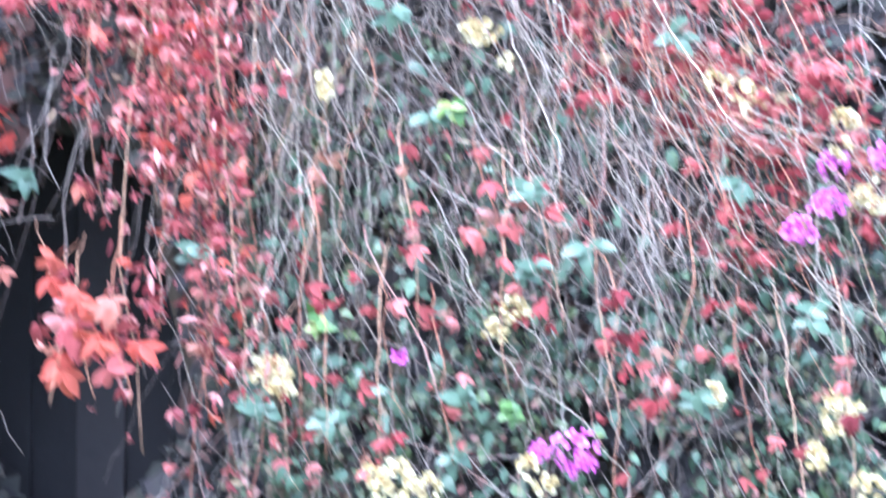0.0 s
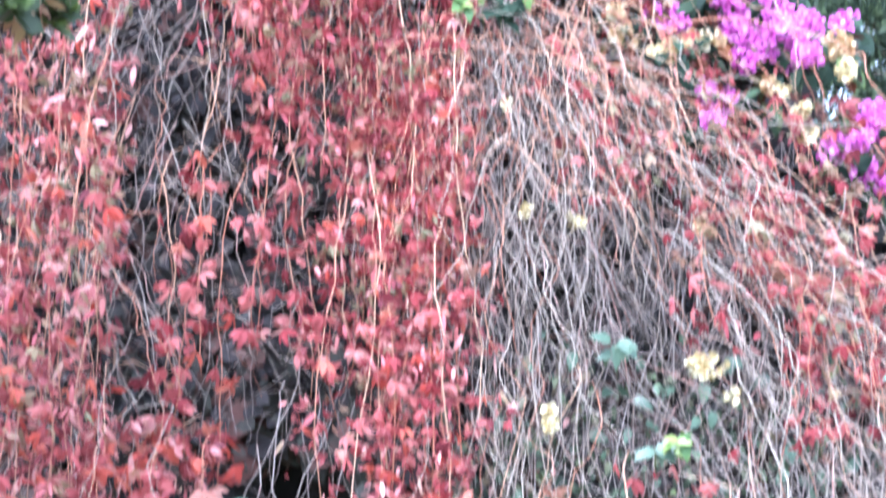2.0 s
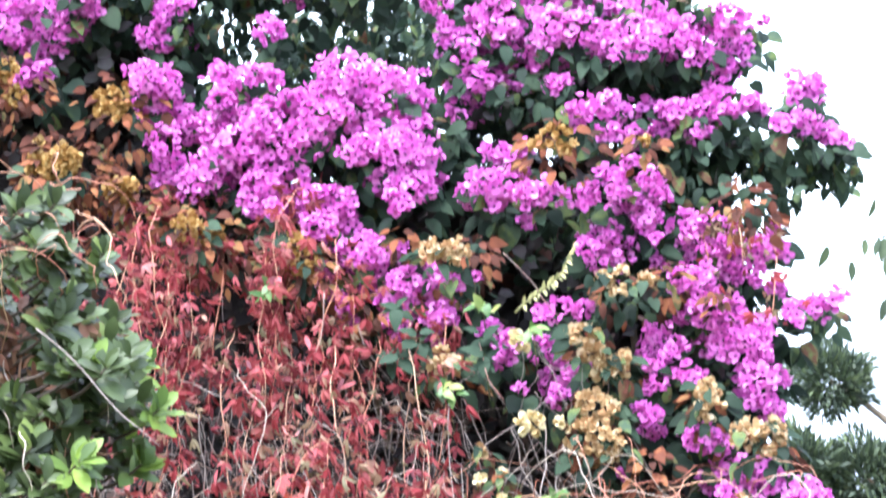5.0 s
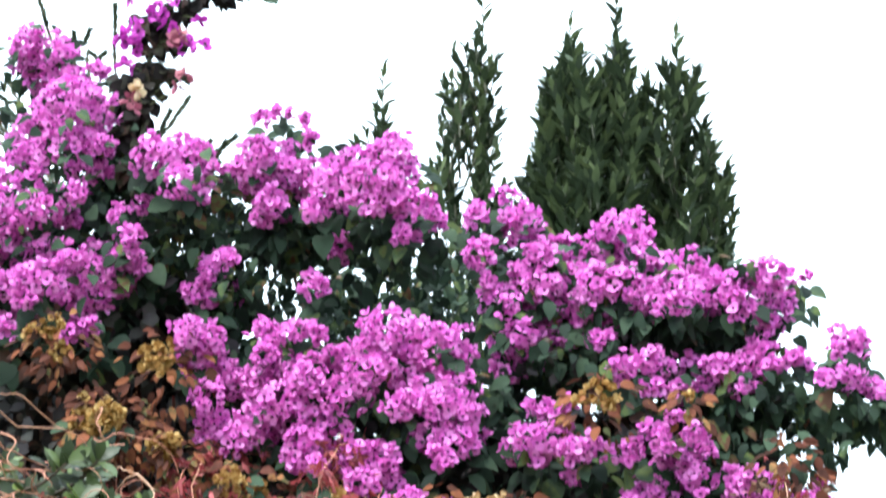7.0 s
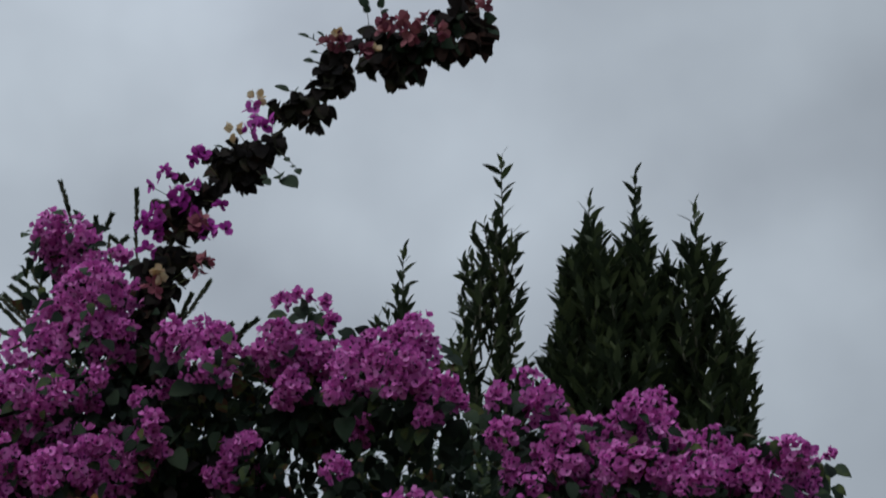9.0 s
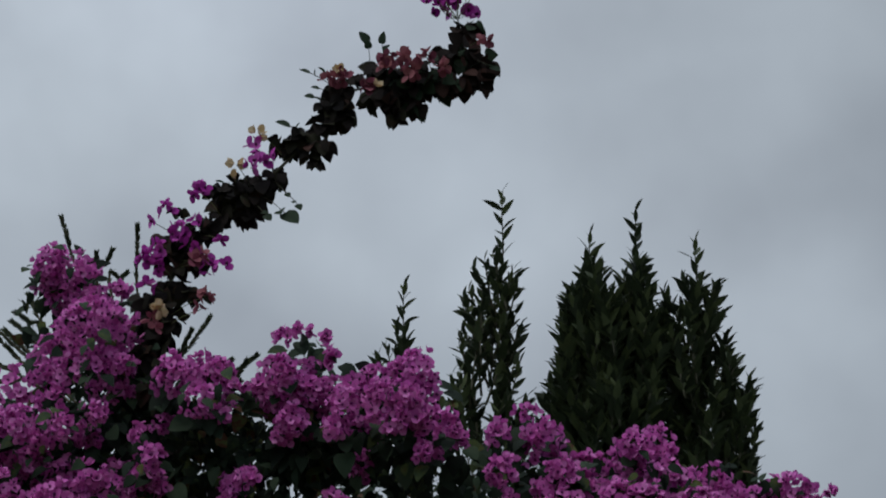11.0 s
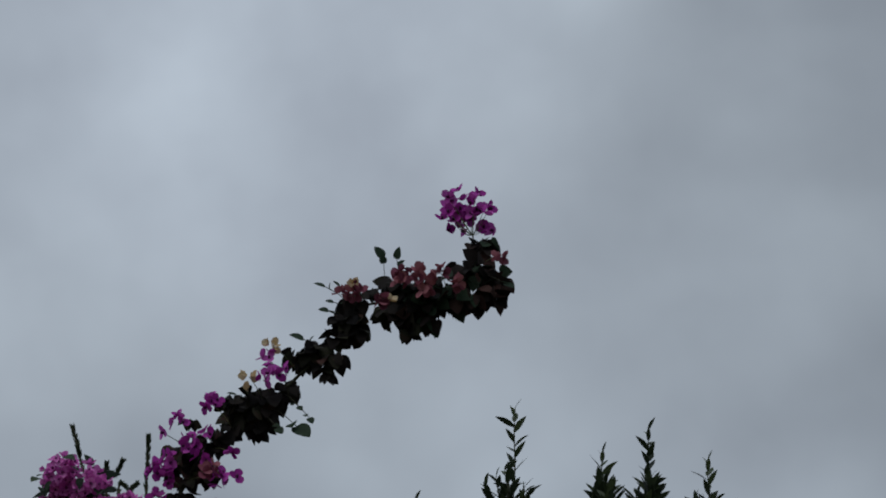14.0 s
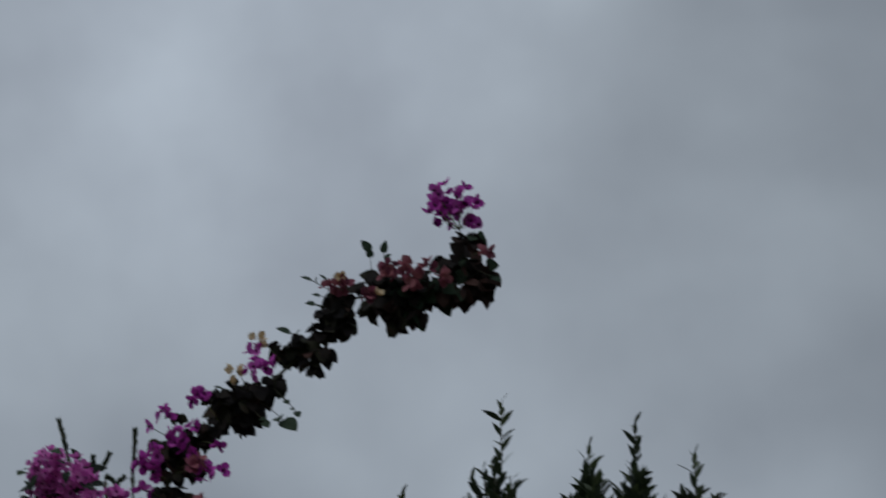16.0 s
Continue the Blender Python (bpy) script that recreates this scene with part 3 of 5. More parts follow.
CROWN_I = [(-0.439, 5.24, 3.881, 0.031), (-0.349, 5.17, 3.832, 0.028), (-0.295, 5.17, 3.755, 0.03), (-0.236, 5.11, 3.743, 0.03), (-0.2, 5.22, 3.772, 0.035), (-0.131, 5.24, 3.763, 0.035), (-0.061, 5.16, 3.743, 0.034), (0.008, 5.2, 3.772, 0.035), (0.05, 5.2, 3.801, 0.03), (-0.159, 5.2, 3.703, 0.03), (-0.224, 5.11, 3.684, 0.024), (-0.091, 5.21, 3.705, 0.028), (-0.008, 5.18, 3.705, 0.027), (0.062, 5.19, 3.751, 0.03), (0.117, 5.15, 3.762, 0.025), (0.144, 5.19, 3.763, 0.017), (0.244, 5.21, 3.843, 0.025), (0.27, 5.19, 3.818, 0.028), (0.282, 5.2, 3.792, 0.019), (0.223, 5.08, 3.744, 0.019), (0.193, 5.11, 3.684, 0.024), (0.249, 5.15, 3.713, 0.03), (0.303, 5.19, 3.691, 0.025), (0.337, 5.12, 3.647, 0.021)]
CROWN_J = [(-0.486, 5.14, 3.645, 0.03), (-0.444, 5.13, 3.625, 0.034), (-0.514, 5.01, 3.524, 0.033), (-0.549, 5.09, 3.512, 0.03), (-0.464, 5.05, 3.523, 0.037), (-0.394, 5.01, 3.492, 0.037), (-0.356, 5.03, 3.484, 0.024), (-0.492, 5.06, 3.485, 0.027), (-0.277, 5.04, 3.486, 0.029), (-0.223, 5.04, 3.512, 0.033), (-0.169, 5.01, 3.513, 0.033), (-0.119, 5.09, 3.535, 0.033), (-0.106, 5.08, 3.496, 0.027), (-0.188, 5.12, 3.498, 0.027), (-0.978, 5.12, 3.521, 0.034), (-0.911, 5.05, 3.507, 0.03), (-0.891, 5.18, 3.541, 0.035), (-0.712, 5.0, 3.469, 0.029), (-0.959, 5.08, 3.571, 0.019)]
FLANK_A = [(-1.052, 5.04, 3.534, 0.038), (-1.068, 5.06, 3.484, 0.03), (-1.019, 5.02, 3.468, 0.024), (-0.956, 5.12, 3.517, 0.038), (-0.876, 5.06, 3.492, 0.041), (-0.907, 5.01, 3.418, 0.037), (-0.866, 5.09, 3.446, 0.034), (-0.797, 5.01, 3.359, 0.037), (-0.862, 5.08, 3.356, 0.03), (-0.776, 5.05, 3.344, 0.033), (-0.728, 5.09, 3.377, 0.024), (-0.83, 5.14, 3.347, 0.024), (-0.894, 5.12, 3.299, 0.03), (-0.842, 5.06, 3.229, 0.024), (-0.838, 5.12, 3.213, 0.016), (-0.906, 5.1, 3.336, 0.019), (-0.735, 5.06, 3.248, 0.033), (-0.69, 5.02, 3.275, 0.033), (-0.645, 5.09, 3.283, 0.04), (-0.723, 5.08, 3.198, 0.029), (-0.678, 5.14, 3.258, 0.034), (-0.612, 5.15, 3.288, 0.034), (-0.564, 5.09, 3.253, 0.029)]
FLANK_B = [(-0.612, 5.05, 3.2, 0.033), (-0.635, 5.13, 3.169, 0.019), (-0.581, 5.0, 3.266, 0.02), (-0.53, 5.02, 3.278, 0.013), (-0.496, 5.08, 3.172, 0.024), (-0.476, 5.09, 3.112, 0.026), (-0.45, 5.02, 3.132, 0.02), (-0.384, 5.09, 3.131, 0.029), (-0.38, 5.13, 3.226, 0.019), (-0.348, 5.06, 3.21, 0.021), (-0.282, 5.06, 3.209, 0.024), (-0.32, 5.03, 3.214, 0.013), (-0.425, 5.04, 3.015, 0.016), (-0.328, 5.15, 3.071, 0.046), (-0.342, 5.06, 3.005, 0.023), (-0.308, 5.14, 3.04, 0.026), (-0.115, 5.14, 3.161, 0.033), (-0.075, 5.09, 3.131, 0.024), (-0.126, 5.04, 3.076, 0.023), (-0.096, 5.15, 3.094, 0.026), (-0.037, 5.07, 3.056, 0.026), (-0.115, 5.06, 3.028, 0.023), (-0.128, 5.05, 2.958, 0.028), (-0.118, 5.15, 2.944, 0.018)]
FLANK_C = [(-0.143, 5.12, 2.937, 0.016), (-0.202, 5.09, 2.823, 0.013), (-0.245, 5.12, 3.41, 0.038), (-0.269, 5.07, 3.365, 0.024), (-0.206, 5.14, 3.373, 0.038), (-0.245, 5.12, 3.346, 0.024), (-0.136, 5.09, 3.453, 0.037), (-0.166, 5.17, 3.454, 0.034), (-0.106, 5.17, 3.353, 0.019), (-0.11, 5.05, 3.382, 0.013), (-0.038, 5.13, 3.436, 0.03), (0.009, 5.09, 3.421, 0.033), (0.063, 5.19, 3.441, 0.024), (-0.019, 5.17, 3.393, 0.038), (0.034, 5.09, 3.357, 0.037), (-0.046, 5.09, 3.296, 0.029), (-0.007, 5.07, 3.274, 0.037), (0.089, 5.2, 3.4, 0.034), (0.139, 5.09, 3.361, 0.033), (0.18, 5.14, 3.377, 0.02), (0.168, 5.12, 3.427, 0.02), (0.06, 5.15, 3.327, 0.027), (0.125, 5.14, 3.308, 0.029)]
FLANK_D = [(0.165, 5.16, 3.286, 0.024), (0.005, 5.07, 3.205, 0.037), (-0.048, 5.16, 3.221, 0.024), (0.057, 5.1, 3.2, 0.037), (0.109, 5.13, 3.194, 0.037), (0.043, 5.1, 3.145, 0.039), (0.094, 5.09, 3.127, 0.037), (0.133, 5.13, 3.111, 0.029), (0.134, 5.12, 3.163, 0.029), (0.213, 5.1, 3.21, 0.029), (0.256, 5.16, 3.242, 0.027), (0.294, 5.14, 3.248, 0.024), (0.211, 5.06, 3.17, 0.016), (0.118, 5.09, 3.032, 0.042), (0.143, 5.12, 2.999, 0.026), (0.093, 5.19, 3.047, 0.026), (0.172, 5.18, 3.07, 0.024), (0.08, 5.13, 3.078, 0.018), (-0.014, 5.05, 2.896, 0.036), (0.025, 5.17, 2.92, 0.026), (-0.052, 5.11, 2.919, 0.016), (0.023, 5.14, 2.832, 0.029), (-0.003, 5.16, 2.81, 0.018)]
FLANK_E = [(0.074, 5.09, 2.819, 0.036), (0.124, 5.06, 2.811, 0.036), (0.138, 5.13, 2.788, 0.032), (0.109, 5.05, 2.731, 0.025), (0.133, 5.05, 2.692, 0.023), (0.164, 5.12, 2.825, 0.015), (0.047, 5.01, 2.761, 0.025), (0.21, 5.03, 2.764, 0.035), (0.251, 5.12, 2.771, 0.023), (0.195, 4.99, 2.729, 0.023), (-0.056, 5.12, 2.716, 0.021), (-0.018, 5.1, 2.704, 0.028), (0.007, 5.05, 2.674, 0.019), (0.232, 5.03, 2.673, 0.038), (0.286, 5.11, 2.677, 0.036), (0.26, 5.13, 2.629, 0.036), (0.29, 5.0, 2.603, 0.027), (0.132, 5.06, 2.642, 0.032), (0.182, 5.07, 2.631, 0.035), (0.206, 5.06, 2.616, 0.023), (0.155, 5.04, 2.587, 0.023), (0.354, 5.01, 2.667, 0.017), (0.385, 5.08, 2.695, 0.018)]
FLANK_F = [(0.089, 5.08, 2.502, 0.033), (0.084, 4.99, 2.442, 0.022), (0.066, 5.01, 2.527, 0.016), (0.371, 5.08, 2.395, 0.035), (0.346, 5.08, 2.401, 0.02), (0.431, 5.06, 2.456, 0.035), (0.4, 4.98, 2.398, 0.025), (0.42, 5.07, 2.35, 0.028), (0.46, 5.1, 2.316, 0.02), (0.459, 5.1, 2.488, 0.023)]
LOW_MAGENTA = [(0.217, 4.97, 0.987, 0.025), (0.293, 4.9, 0.995, 0.04), (0.839, 4.98, 1.543, 0.033), (0.769, 4.92, 1.482, 0.031), (0.853, 4.96, 1.624, 0.027), (0.958, 5.0, 1.644, 0.025), (-0.095, 4.97, 1.192, 0.017)]
DRY_A = [(-1.53, 4.97, 3.587, 0.03), (-1.598, 4.99, 3.582, 0.025), (-1.401, 5.05, 3.519, 0.038), (-1.21, 4.97, 3.405, 0.033), (-1.174, 5.02, 3.408, 0.034), (-0.943, 5.0, 3.345, 0.037), (-0.918, 4.98, 3.307, 0.02), (-0.968, 5.02, 3.388, 0.02), (-0.63, 4.96, 3.323, 0.026), (-0.578, 4.97, 3.332, 0.033), (-0.592, 5.0, 3.068, 0.033), (-0.614, 4.97, 3.053, 0.019), (-0.278, 4.97, 3.126, 0.028), (-0.255, 5.02, 3.087, 0.032), (-0.217, 5.03, 3.062, 0.032), (-0.244, 5.05, 3.048, 0.023), (-0.188, 4.97, 3.064, 0.018), (-0.268, 5.0, 2.894, 0.036), (-0.229, 4.99, 2.865, 0.036), (-0.262, 5.02, 2.966, 0.036), (-0.217, 5.01, 2.949, 0.023), (-0.245, 5.05, 2.854, 0.023), (-0.211, 5.0, 2.847, 0.018)]
DRY_B = [(-0.186, 4.96, 3.256, 0.028), (-0.136, 5.02, 3.261, 0.021), (-0.238, 4.97, 3.254, 0.018), (0.001, 5.01, 2.998, 0.028), (0.013, 5.0, 2.955, 0.028), (-0.013, 5.03, 2.951, 0.019), (0.113, 5.0, 2.888, 0.041), (0.15, 5.01, 2.89, 0.028), (0.075, 4.98, 2.89, 0.023), (0.071, 5.0, 2.733, 0.018), (-0.006, 4.98, 2.602, 0.027), (0.044, 5.02, 2.628, 0.028), (0.081, 5.0, 2.624, 0.019), (-0.129, 4.97, 2.684, 0.018), (-0.118, 4.98, 2.635, 0.023), (0.351, 4.99, 2.619, 0.031), (0.215, 5.02, 2.525, 0.022), (0.368, 4.97, 2.602, 0.02), (-0.514, 5.02, 2.864, 0.015), (-0.467, 5.01, 2.808, 0.012)]
DRY_C = [(-1.653, 4.96, 3.752, 0.025), (-1.422, 5.0, 3.753, 0.039), (-1.423, 4.96, 3.706, 0.025), (-1.531, 4.96, 3.578, 0.038), (-1.566, 4.99, 3.569, 0.027), (-1.506, 4.97, 3.589, 0.022), (-1.393, 5.01, 3.521, 0.034), (-1.358, 4.98, 3.523, 0.016), (-0.337, 4.97, 3.609, 0.033), (-0.38, 5.01, 3.605, 0.019), (-0.132, 4.95, 3.587, 0.016), (-1.597, 5.0, 3.647, 0.016), (-1.678, 4.95, 3.823, 0.025), (-1.729, 4.96, 3.807, 0.019)]
DRY_PALE = [(-0.374, 5.0, 1.154, 0.041), (-0.353, 4.97, 1.114, 0.027), (-0.264, 4.94, 1.792, 0.012), (-0.259, 4.93, 1.761, 0.012), (0.075, 5.0, 1.904, 0.03), (0.163, 4.97, 1.3, 0.025), (0.121, 4.99, 1.255, 0.025), (-0.097, 4.93, 0.924, 0.047), (-0.029, 4.97, 0.901, 0.027), (-0.153, 4.95, 0.933, 0.022), (0.198, 4.94, 0.951, 0.025), (0.23, 4.95, 0.92, 0.022), (0.593, 4.97, 1.798, 0.022), (0.652, 4.95, 1.774, 0.032), (0.874, 4.95, 1.722, 0.025), (0.859, 4.93, 1.654, 0.022), (0.94, 4.99, 1.551, 0.04), (0.865, 4.97, 1.08, 0.04), (0.825, 4.98, 0.985, 0.025), (0.938, 4.95, 0.917, 0.03), (0.601, 4.99, 1.118, 0.02), (0.131, 4.96, 1.835, 0.015)]
DRY_MID = [(-0.374, 4.98, 2.481, 0.011), (-0.672, 4.98, 2.426, 0.009), (-0.326, 4.99, 2.237, 0.01), (0.059, 4.97, 2.207, 0.01), (0.074, 4.95, 1.891, 0.02), (-0.199, 4.95, 2.208, 0.011), (-0.266, 4.96, 1.794, 0.011), (-0.259, 4.95, 1.769, 0.011), (0.229, 4.99, 2.512, 0.015), (0.277, 4.97, 2.465, 0.02), (0.291, 4.99, 2.412, 0.017), (0.373, 4.95, 2.543, 0.022), (-0.007, 4.97, 2.589, 0.025), (0.055, 4.99, 2.612, 0.022), (-0.044, 4.98, 2.591, 0.017)]
DRY_D = [(-0.42, 4.97, 3.109, 0.022), (-0.387, 4.97, 2.922, 0.023), (-0.417, 4.95, 2.908, 0.015), (-0.328, 4.95, 2.915, 0.011), (-0.506, 4.95, 2.781, 0.011), (-0.468, 4.96, 2.744, 0.014), (-0.706, 4.96, 3.174, 0.008), (-0.142, 4.99, 2.682, 0.011)]
TWIG_PATH = [(-0.417, 4.93, 3.164), (-0.372, 4.93, 3.217), (-0.333, 4.93, 3.27), (-0.294, 4.93, 3.324)]
SPRIGS_FRESH = [(0.015, 4.9, 1.734), (0.152, 4.9, 1.078), (-0.271, 4.9, 1.268), (-0.464, 4.92, 2.683), (-0.433, 4.92, 2.709), (-0.506, 4.92, 3.177), (-0.39, 4.92, 3.12), (-0.581, 4.92, 2.978), (-0.339, 4.92, 2.727), (-1.004, 4.92, 3.223)]
SPRIGS_BLUE = [(-0.121, 4.93, 1.934), (-0.033, 4.93, 1.716), (0.183, 4.93, 1.566), (0.185, 4.93, 1.389), (-0.245, 4.93, 1.064), (-0.393, 4.93, 1.08), (0.042, 4.93, 1.111), (0.313, 4.93, 1.433), (0.551, 4.93, 1.111), (-0.911, 4.93, 1.576), (0.805, 4.93, 1.293), (0.025, 4.93, 0.987), (-0.531, 4.93, 1.422), (0.501, 4.93, 1.899), (0.629, 4.93, 1.572), (-0.709, 4.95, 3.062), (-0.652, 4.95, 3.115), (-0.502, 4.95, 3.058), (-0.509, 4.95, 3.112), (-0.391, 4.95, 2.67), (-0.366, 4.95, 2.695), (-0.705, 4.95, 3.191)]
SHOOT = [(-1.566, 5.15, 4.269), (-1.564, 5.15, 4.398), (-1.557, 5.15, 4.485), (-1.562, 5.15, 4.605), (-1.542, 5.15, 4.727), (-1.487, 5.15, 4.814), (-1.392, 5.15, 4.899), (-1.303, 5.15, 4.986), (-1.23, 5.15, 5.074), (-1.14, 5.15, 5.182), (-1.096, 5.15, 5.26), (-1.016, 5.15, 5.27), (-0.904, 5.15, 5.282), (-0.793, 5.15, 5.332), (-0.774, 5.15, 5.419), (-0.786, 5.15, 5.494)]
SHOOT_CLUMPS_A = [(-0.776, 5.15, 5.43, 0.026), (-0.75, 5.15, 5.432, 0.029), (-0.758, 5.15, 5.349, 0.054), (-0.716, 5.15, 5.317, 0.032), (-0.806, 5.15, 5.343, 0.035), (-0.72, 5.15, 5.259, 0.025), (-0.775, 5.15, 5.263, 0.041), (-0.831, 5.15, 5.253, 0.035), (-0.873, 5.15, 5.309, 0.044), (-0.906, 5.15, 5.247, 0.047), (-0.901, 5.15, 5.189, 0.025), (-0.936, 5.15, 5.294, 0.048), (-0.965, 5.15, 5.213, 0.044), (-0.958, 5.15, 5.161, 0.022), (-1.001, 5.15, 5.292, 0.045), (-1.014, 5.15, 5.222, 0.032), (-0.942, 5.15, 5.23, 0.044), (-1.075, 5.15, 5.298, 0.016), (-1.112, 5.15, 5.261, 0.04), (-1.125, 5.15, 5.2, 0.04), (-1.094, 5.15, 5.16, 0.02), (-1.149, 5.15, 5.202, 0.032), (-1.162, 5.15, 5.136, 0.028), (-1.167, 5.15, 5.085, 0.028)]
SHOOT_CLUMPS_B = [(-1.188, 5.15, 5.053, 0.023), (-1.208, 5.15, 5.111, 0.031), (-1.238, 5.15, 5.084, 0.031), (-1.279, 5.15, 5.087, 0.028), (-1.176, 5.15, 5.024, 0.012), (-1.287, 5.15, 4.985, 0.028), (-1.317, 5.15, 4.95, 0.034), (-1.364, 5.15, 4.952, 0.04), (-1.41, 5.15, 4.928, 0.04), (-1.352, 5.15, 4.897, 0.028), (-1.364, 5.15, 4.852, 0.018), (-1.422, 5.15, 4.883, 0.034), (-1.459, 5.15, 4.848, 0.034), (-1.46, 5.15, 4.949, 0.019), (-1.487, 5.15, 4.814, 0.028), (-1.515, 5.15, 4.77, 0.034), (-1.548, 5.15, 4.79, 0.038), (-1.568, 5.15, 4.747, 0.031), (-1.588, 5.15, 4.792, 0.025), (-1.487, 5.15, 4.724, 0.024), (-1.55, 5.15, 4.89, 0.016), (-1.54, 5.15, 4.701, 0.021)]
SHOOT_CLUMPS_C = [(-1.559, 5.15, 4.658, 0.024), (-1.51, 5.15, 4.638, 0.024), (-1.578, 5.15, 4.615, 0.024), (-1.471, 5.15, 4.627, 0.015), (-1.595, 5.15, 4.555, 0.038), (-1.539, 5.15, 4.535, 0.027), (-1.573, 5.15, 4.486, 0.033), (-1.617, 5.15, 4.608, 0.03), (-1.552, 5.15, 4.588, 0.021), (-1.599, 5.15, 4.436, 0.037), (-1.549, 5.15, 4.4, 0.03), (-1.573, 5.15, 4.335, 0.037)]
SHOOT_BLOOMS = [(-1.334, 5.08, 5.054, 0.019, 4), (-1.306, 5.08, 5.005, 0.023, 6), (-1.339, 5.08, 4.983, 0.012, 3), (-1.48, 5.08, 4.915, 0.022, 6), (-1.562, 5.08, 4.865, 0.02, 5), (-1.603, 5.08, 4.826, 0.005, 1), (-1.524, 5.08, 4.791, 0.023, 8), (-1.61, 5.08, 4.711, 0.021, 6), (-1.581, 5.08, 4.741, 0.015, 4), (-1.436, 5.08, 4.677, 0.018, 5), (-1.388, 5.08, 4.678, 0.005, 1), (-1.405, 5.08, 4.749, 0.011, 2), (-1.48, 5.08, 4.821, 0.015, 3), (-1.576, 5.08, 4.684, 0.015, 4), (-1.596, 5.08, 4.626, 0.015, 4), (-1.488, 5.08, 4.745, 0.018, 3)]
SHOOT_ROSE = [(-0.972, 5.07, 5.298, 0.024, 9), (-0.921, 5.07, 5.308, 0.014, 4), (-0.861, 5.07, 5.307, 0.017, 5), (-0.899, 5.07, 5.267, 0.025, 5), (-1.024, 5.07, 5.215, 0.014, 4), (-1.104, 5.07, 5.255, 0.019, 6), (-1.139, 5.07, 5.25, 0.009, 2), (-0.696, 5.07, 5.351, 0.013, 3), (-0.812, 5.07, 5.267, 0.016, 4), (-1.458, 5.07, 4.696, 0.021, 5), (-1.429, 5.07, 4.579, 0.015, 5), (-1.442, 5.07, 4.537, 0.009, 2), (-0.939, 5.07, 5.276, 0.019, 3), (-1.57, 5.07, 4.501, 0.024, 4)]
SHOOT_TAN = [(-1.323, 5.07, 5.089, 0.012, 3), (-1.377, 5.07, 4.988, 0.008, 2), (-1.395, 5.07, 4.958, 0.006, 1), (-1.104, 5.07, 5.274, 0.009, 2), (-1.0, 5.07, 5.213, 0.009, 1), (-1.558, 5.07, 4.534, 0.018, 4)]
SHOOT_SPRIGS = [(-1.037, 5.12, 5.407, 0.032), (-0.997, 5.12, 5.398, 0.029), (-1.199, 5.12, 5.315, 0.027), (-1.155, 5.12, 5.313, 0.022), (-1.183, 5.12, 5.232, 0.024), (-1.171, 5.12, 5.26, 0.019), (-1.247, 5.12, 5.139, 0.035), (-1.245, 5.12, 4.854, 0.049), (-1.211, 5.12, 4.879, 0.021), (-1.298, 5.12, 4.851, 0.025), (-0.685, 5.12, 5.293, 0.028), (-1.245, 5.12, 4.917, 0.018), (-1.422, 5.12, 4.964, 0.022), (-1.383, 5.12, 4.962, 0.016)]

ORIGIN = Vector((-0.3, 5.5, 0.0))
plant = thing("bougainvillea", ORIGIN, "tall rambling bougainvillea with magenta bracts and tan dried heads", "shrub")


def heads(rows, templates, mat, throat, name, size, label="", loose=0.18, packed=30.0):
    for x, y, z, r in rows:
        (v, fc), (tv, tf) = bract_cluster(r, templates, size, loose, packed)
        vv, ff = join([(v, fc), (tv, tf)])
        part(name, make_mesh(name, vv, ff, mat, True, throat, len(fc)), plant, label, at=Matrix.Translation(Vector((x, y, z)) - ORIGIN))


def behind(rows, share):
    """Smaller heads that show in the gaps between the outer ones, set deeper."""
    out = []
    for x, y, z, r in rows:
        if r > 0.03 and rnd.random() < share:
            a = rnd.uniform(0, 6.28)
            out.append((x + 1.2 * r * math.cos(a), y + rnd.uniform(0.05, 0.14), z - 0.3 * r + 1.0 * r * math.sin(a), r * rnd.uniform(0.6, 0.9)))
    return out


CROWN = CROWN_K + CROWN_A + CROWN_B + CROWN_C + CROWN_D + CROWN_E + CROWN_F + CROWN_G + CROWN_H + CROWN_I + CROWN_J
FLANK = FLANK_A + FLANK_B + FLANK_C + FLANK_D + FLANK_E + FLANK_F
LEAFY = LEAFY_A + LEAFY_B + [(-2.02, 4.18, 0.11, 0.2, 260), (-1.97, 4.03, 0.1, 0.13, 120), (-0.59, 3.91, 0.06, 0.1, 80), (0.17, 3.55, 0.08, 0.08, 40), (-0.4, 3.51, 0.15, 0.12, 90)]
LEAFY_BACK = [(-1.18, 4.23, 0.17, 0.12, 190), (-1.0, 4.2, 0.13, 0.1, 110), (-0.8, 4.19, 0.12, 0.13, 170)]
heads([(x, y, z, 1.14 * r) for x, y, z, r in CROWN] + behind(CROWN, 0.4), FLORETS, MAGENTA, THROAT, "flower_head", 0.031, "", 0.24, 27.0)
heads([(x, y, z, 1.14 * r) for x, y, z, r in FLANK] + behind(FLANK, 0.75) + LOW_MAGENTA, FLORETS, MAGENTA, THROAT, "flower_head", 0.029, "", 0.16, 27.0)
heads(DRY_A[8:] + DRY_B, CRUMPLED, DRY_BRACT, DRY_BRACT, "dried_flower_head", 0.030, "tan dried flower head")
heads(DRY_A[:8] + DRY_C, CRUMPLED, GOLD_BRACT, GOLD_BRACT, "dried_flower_head", 0.030, "golden brown dried flower head")
heads(DRY_PALE + DRY_MID + DRY_D, CRUMPLED, PALE_BRACT, DRY_BRACT, "faded_flower_head", 0.030, "pale yellow faded flower head")



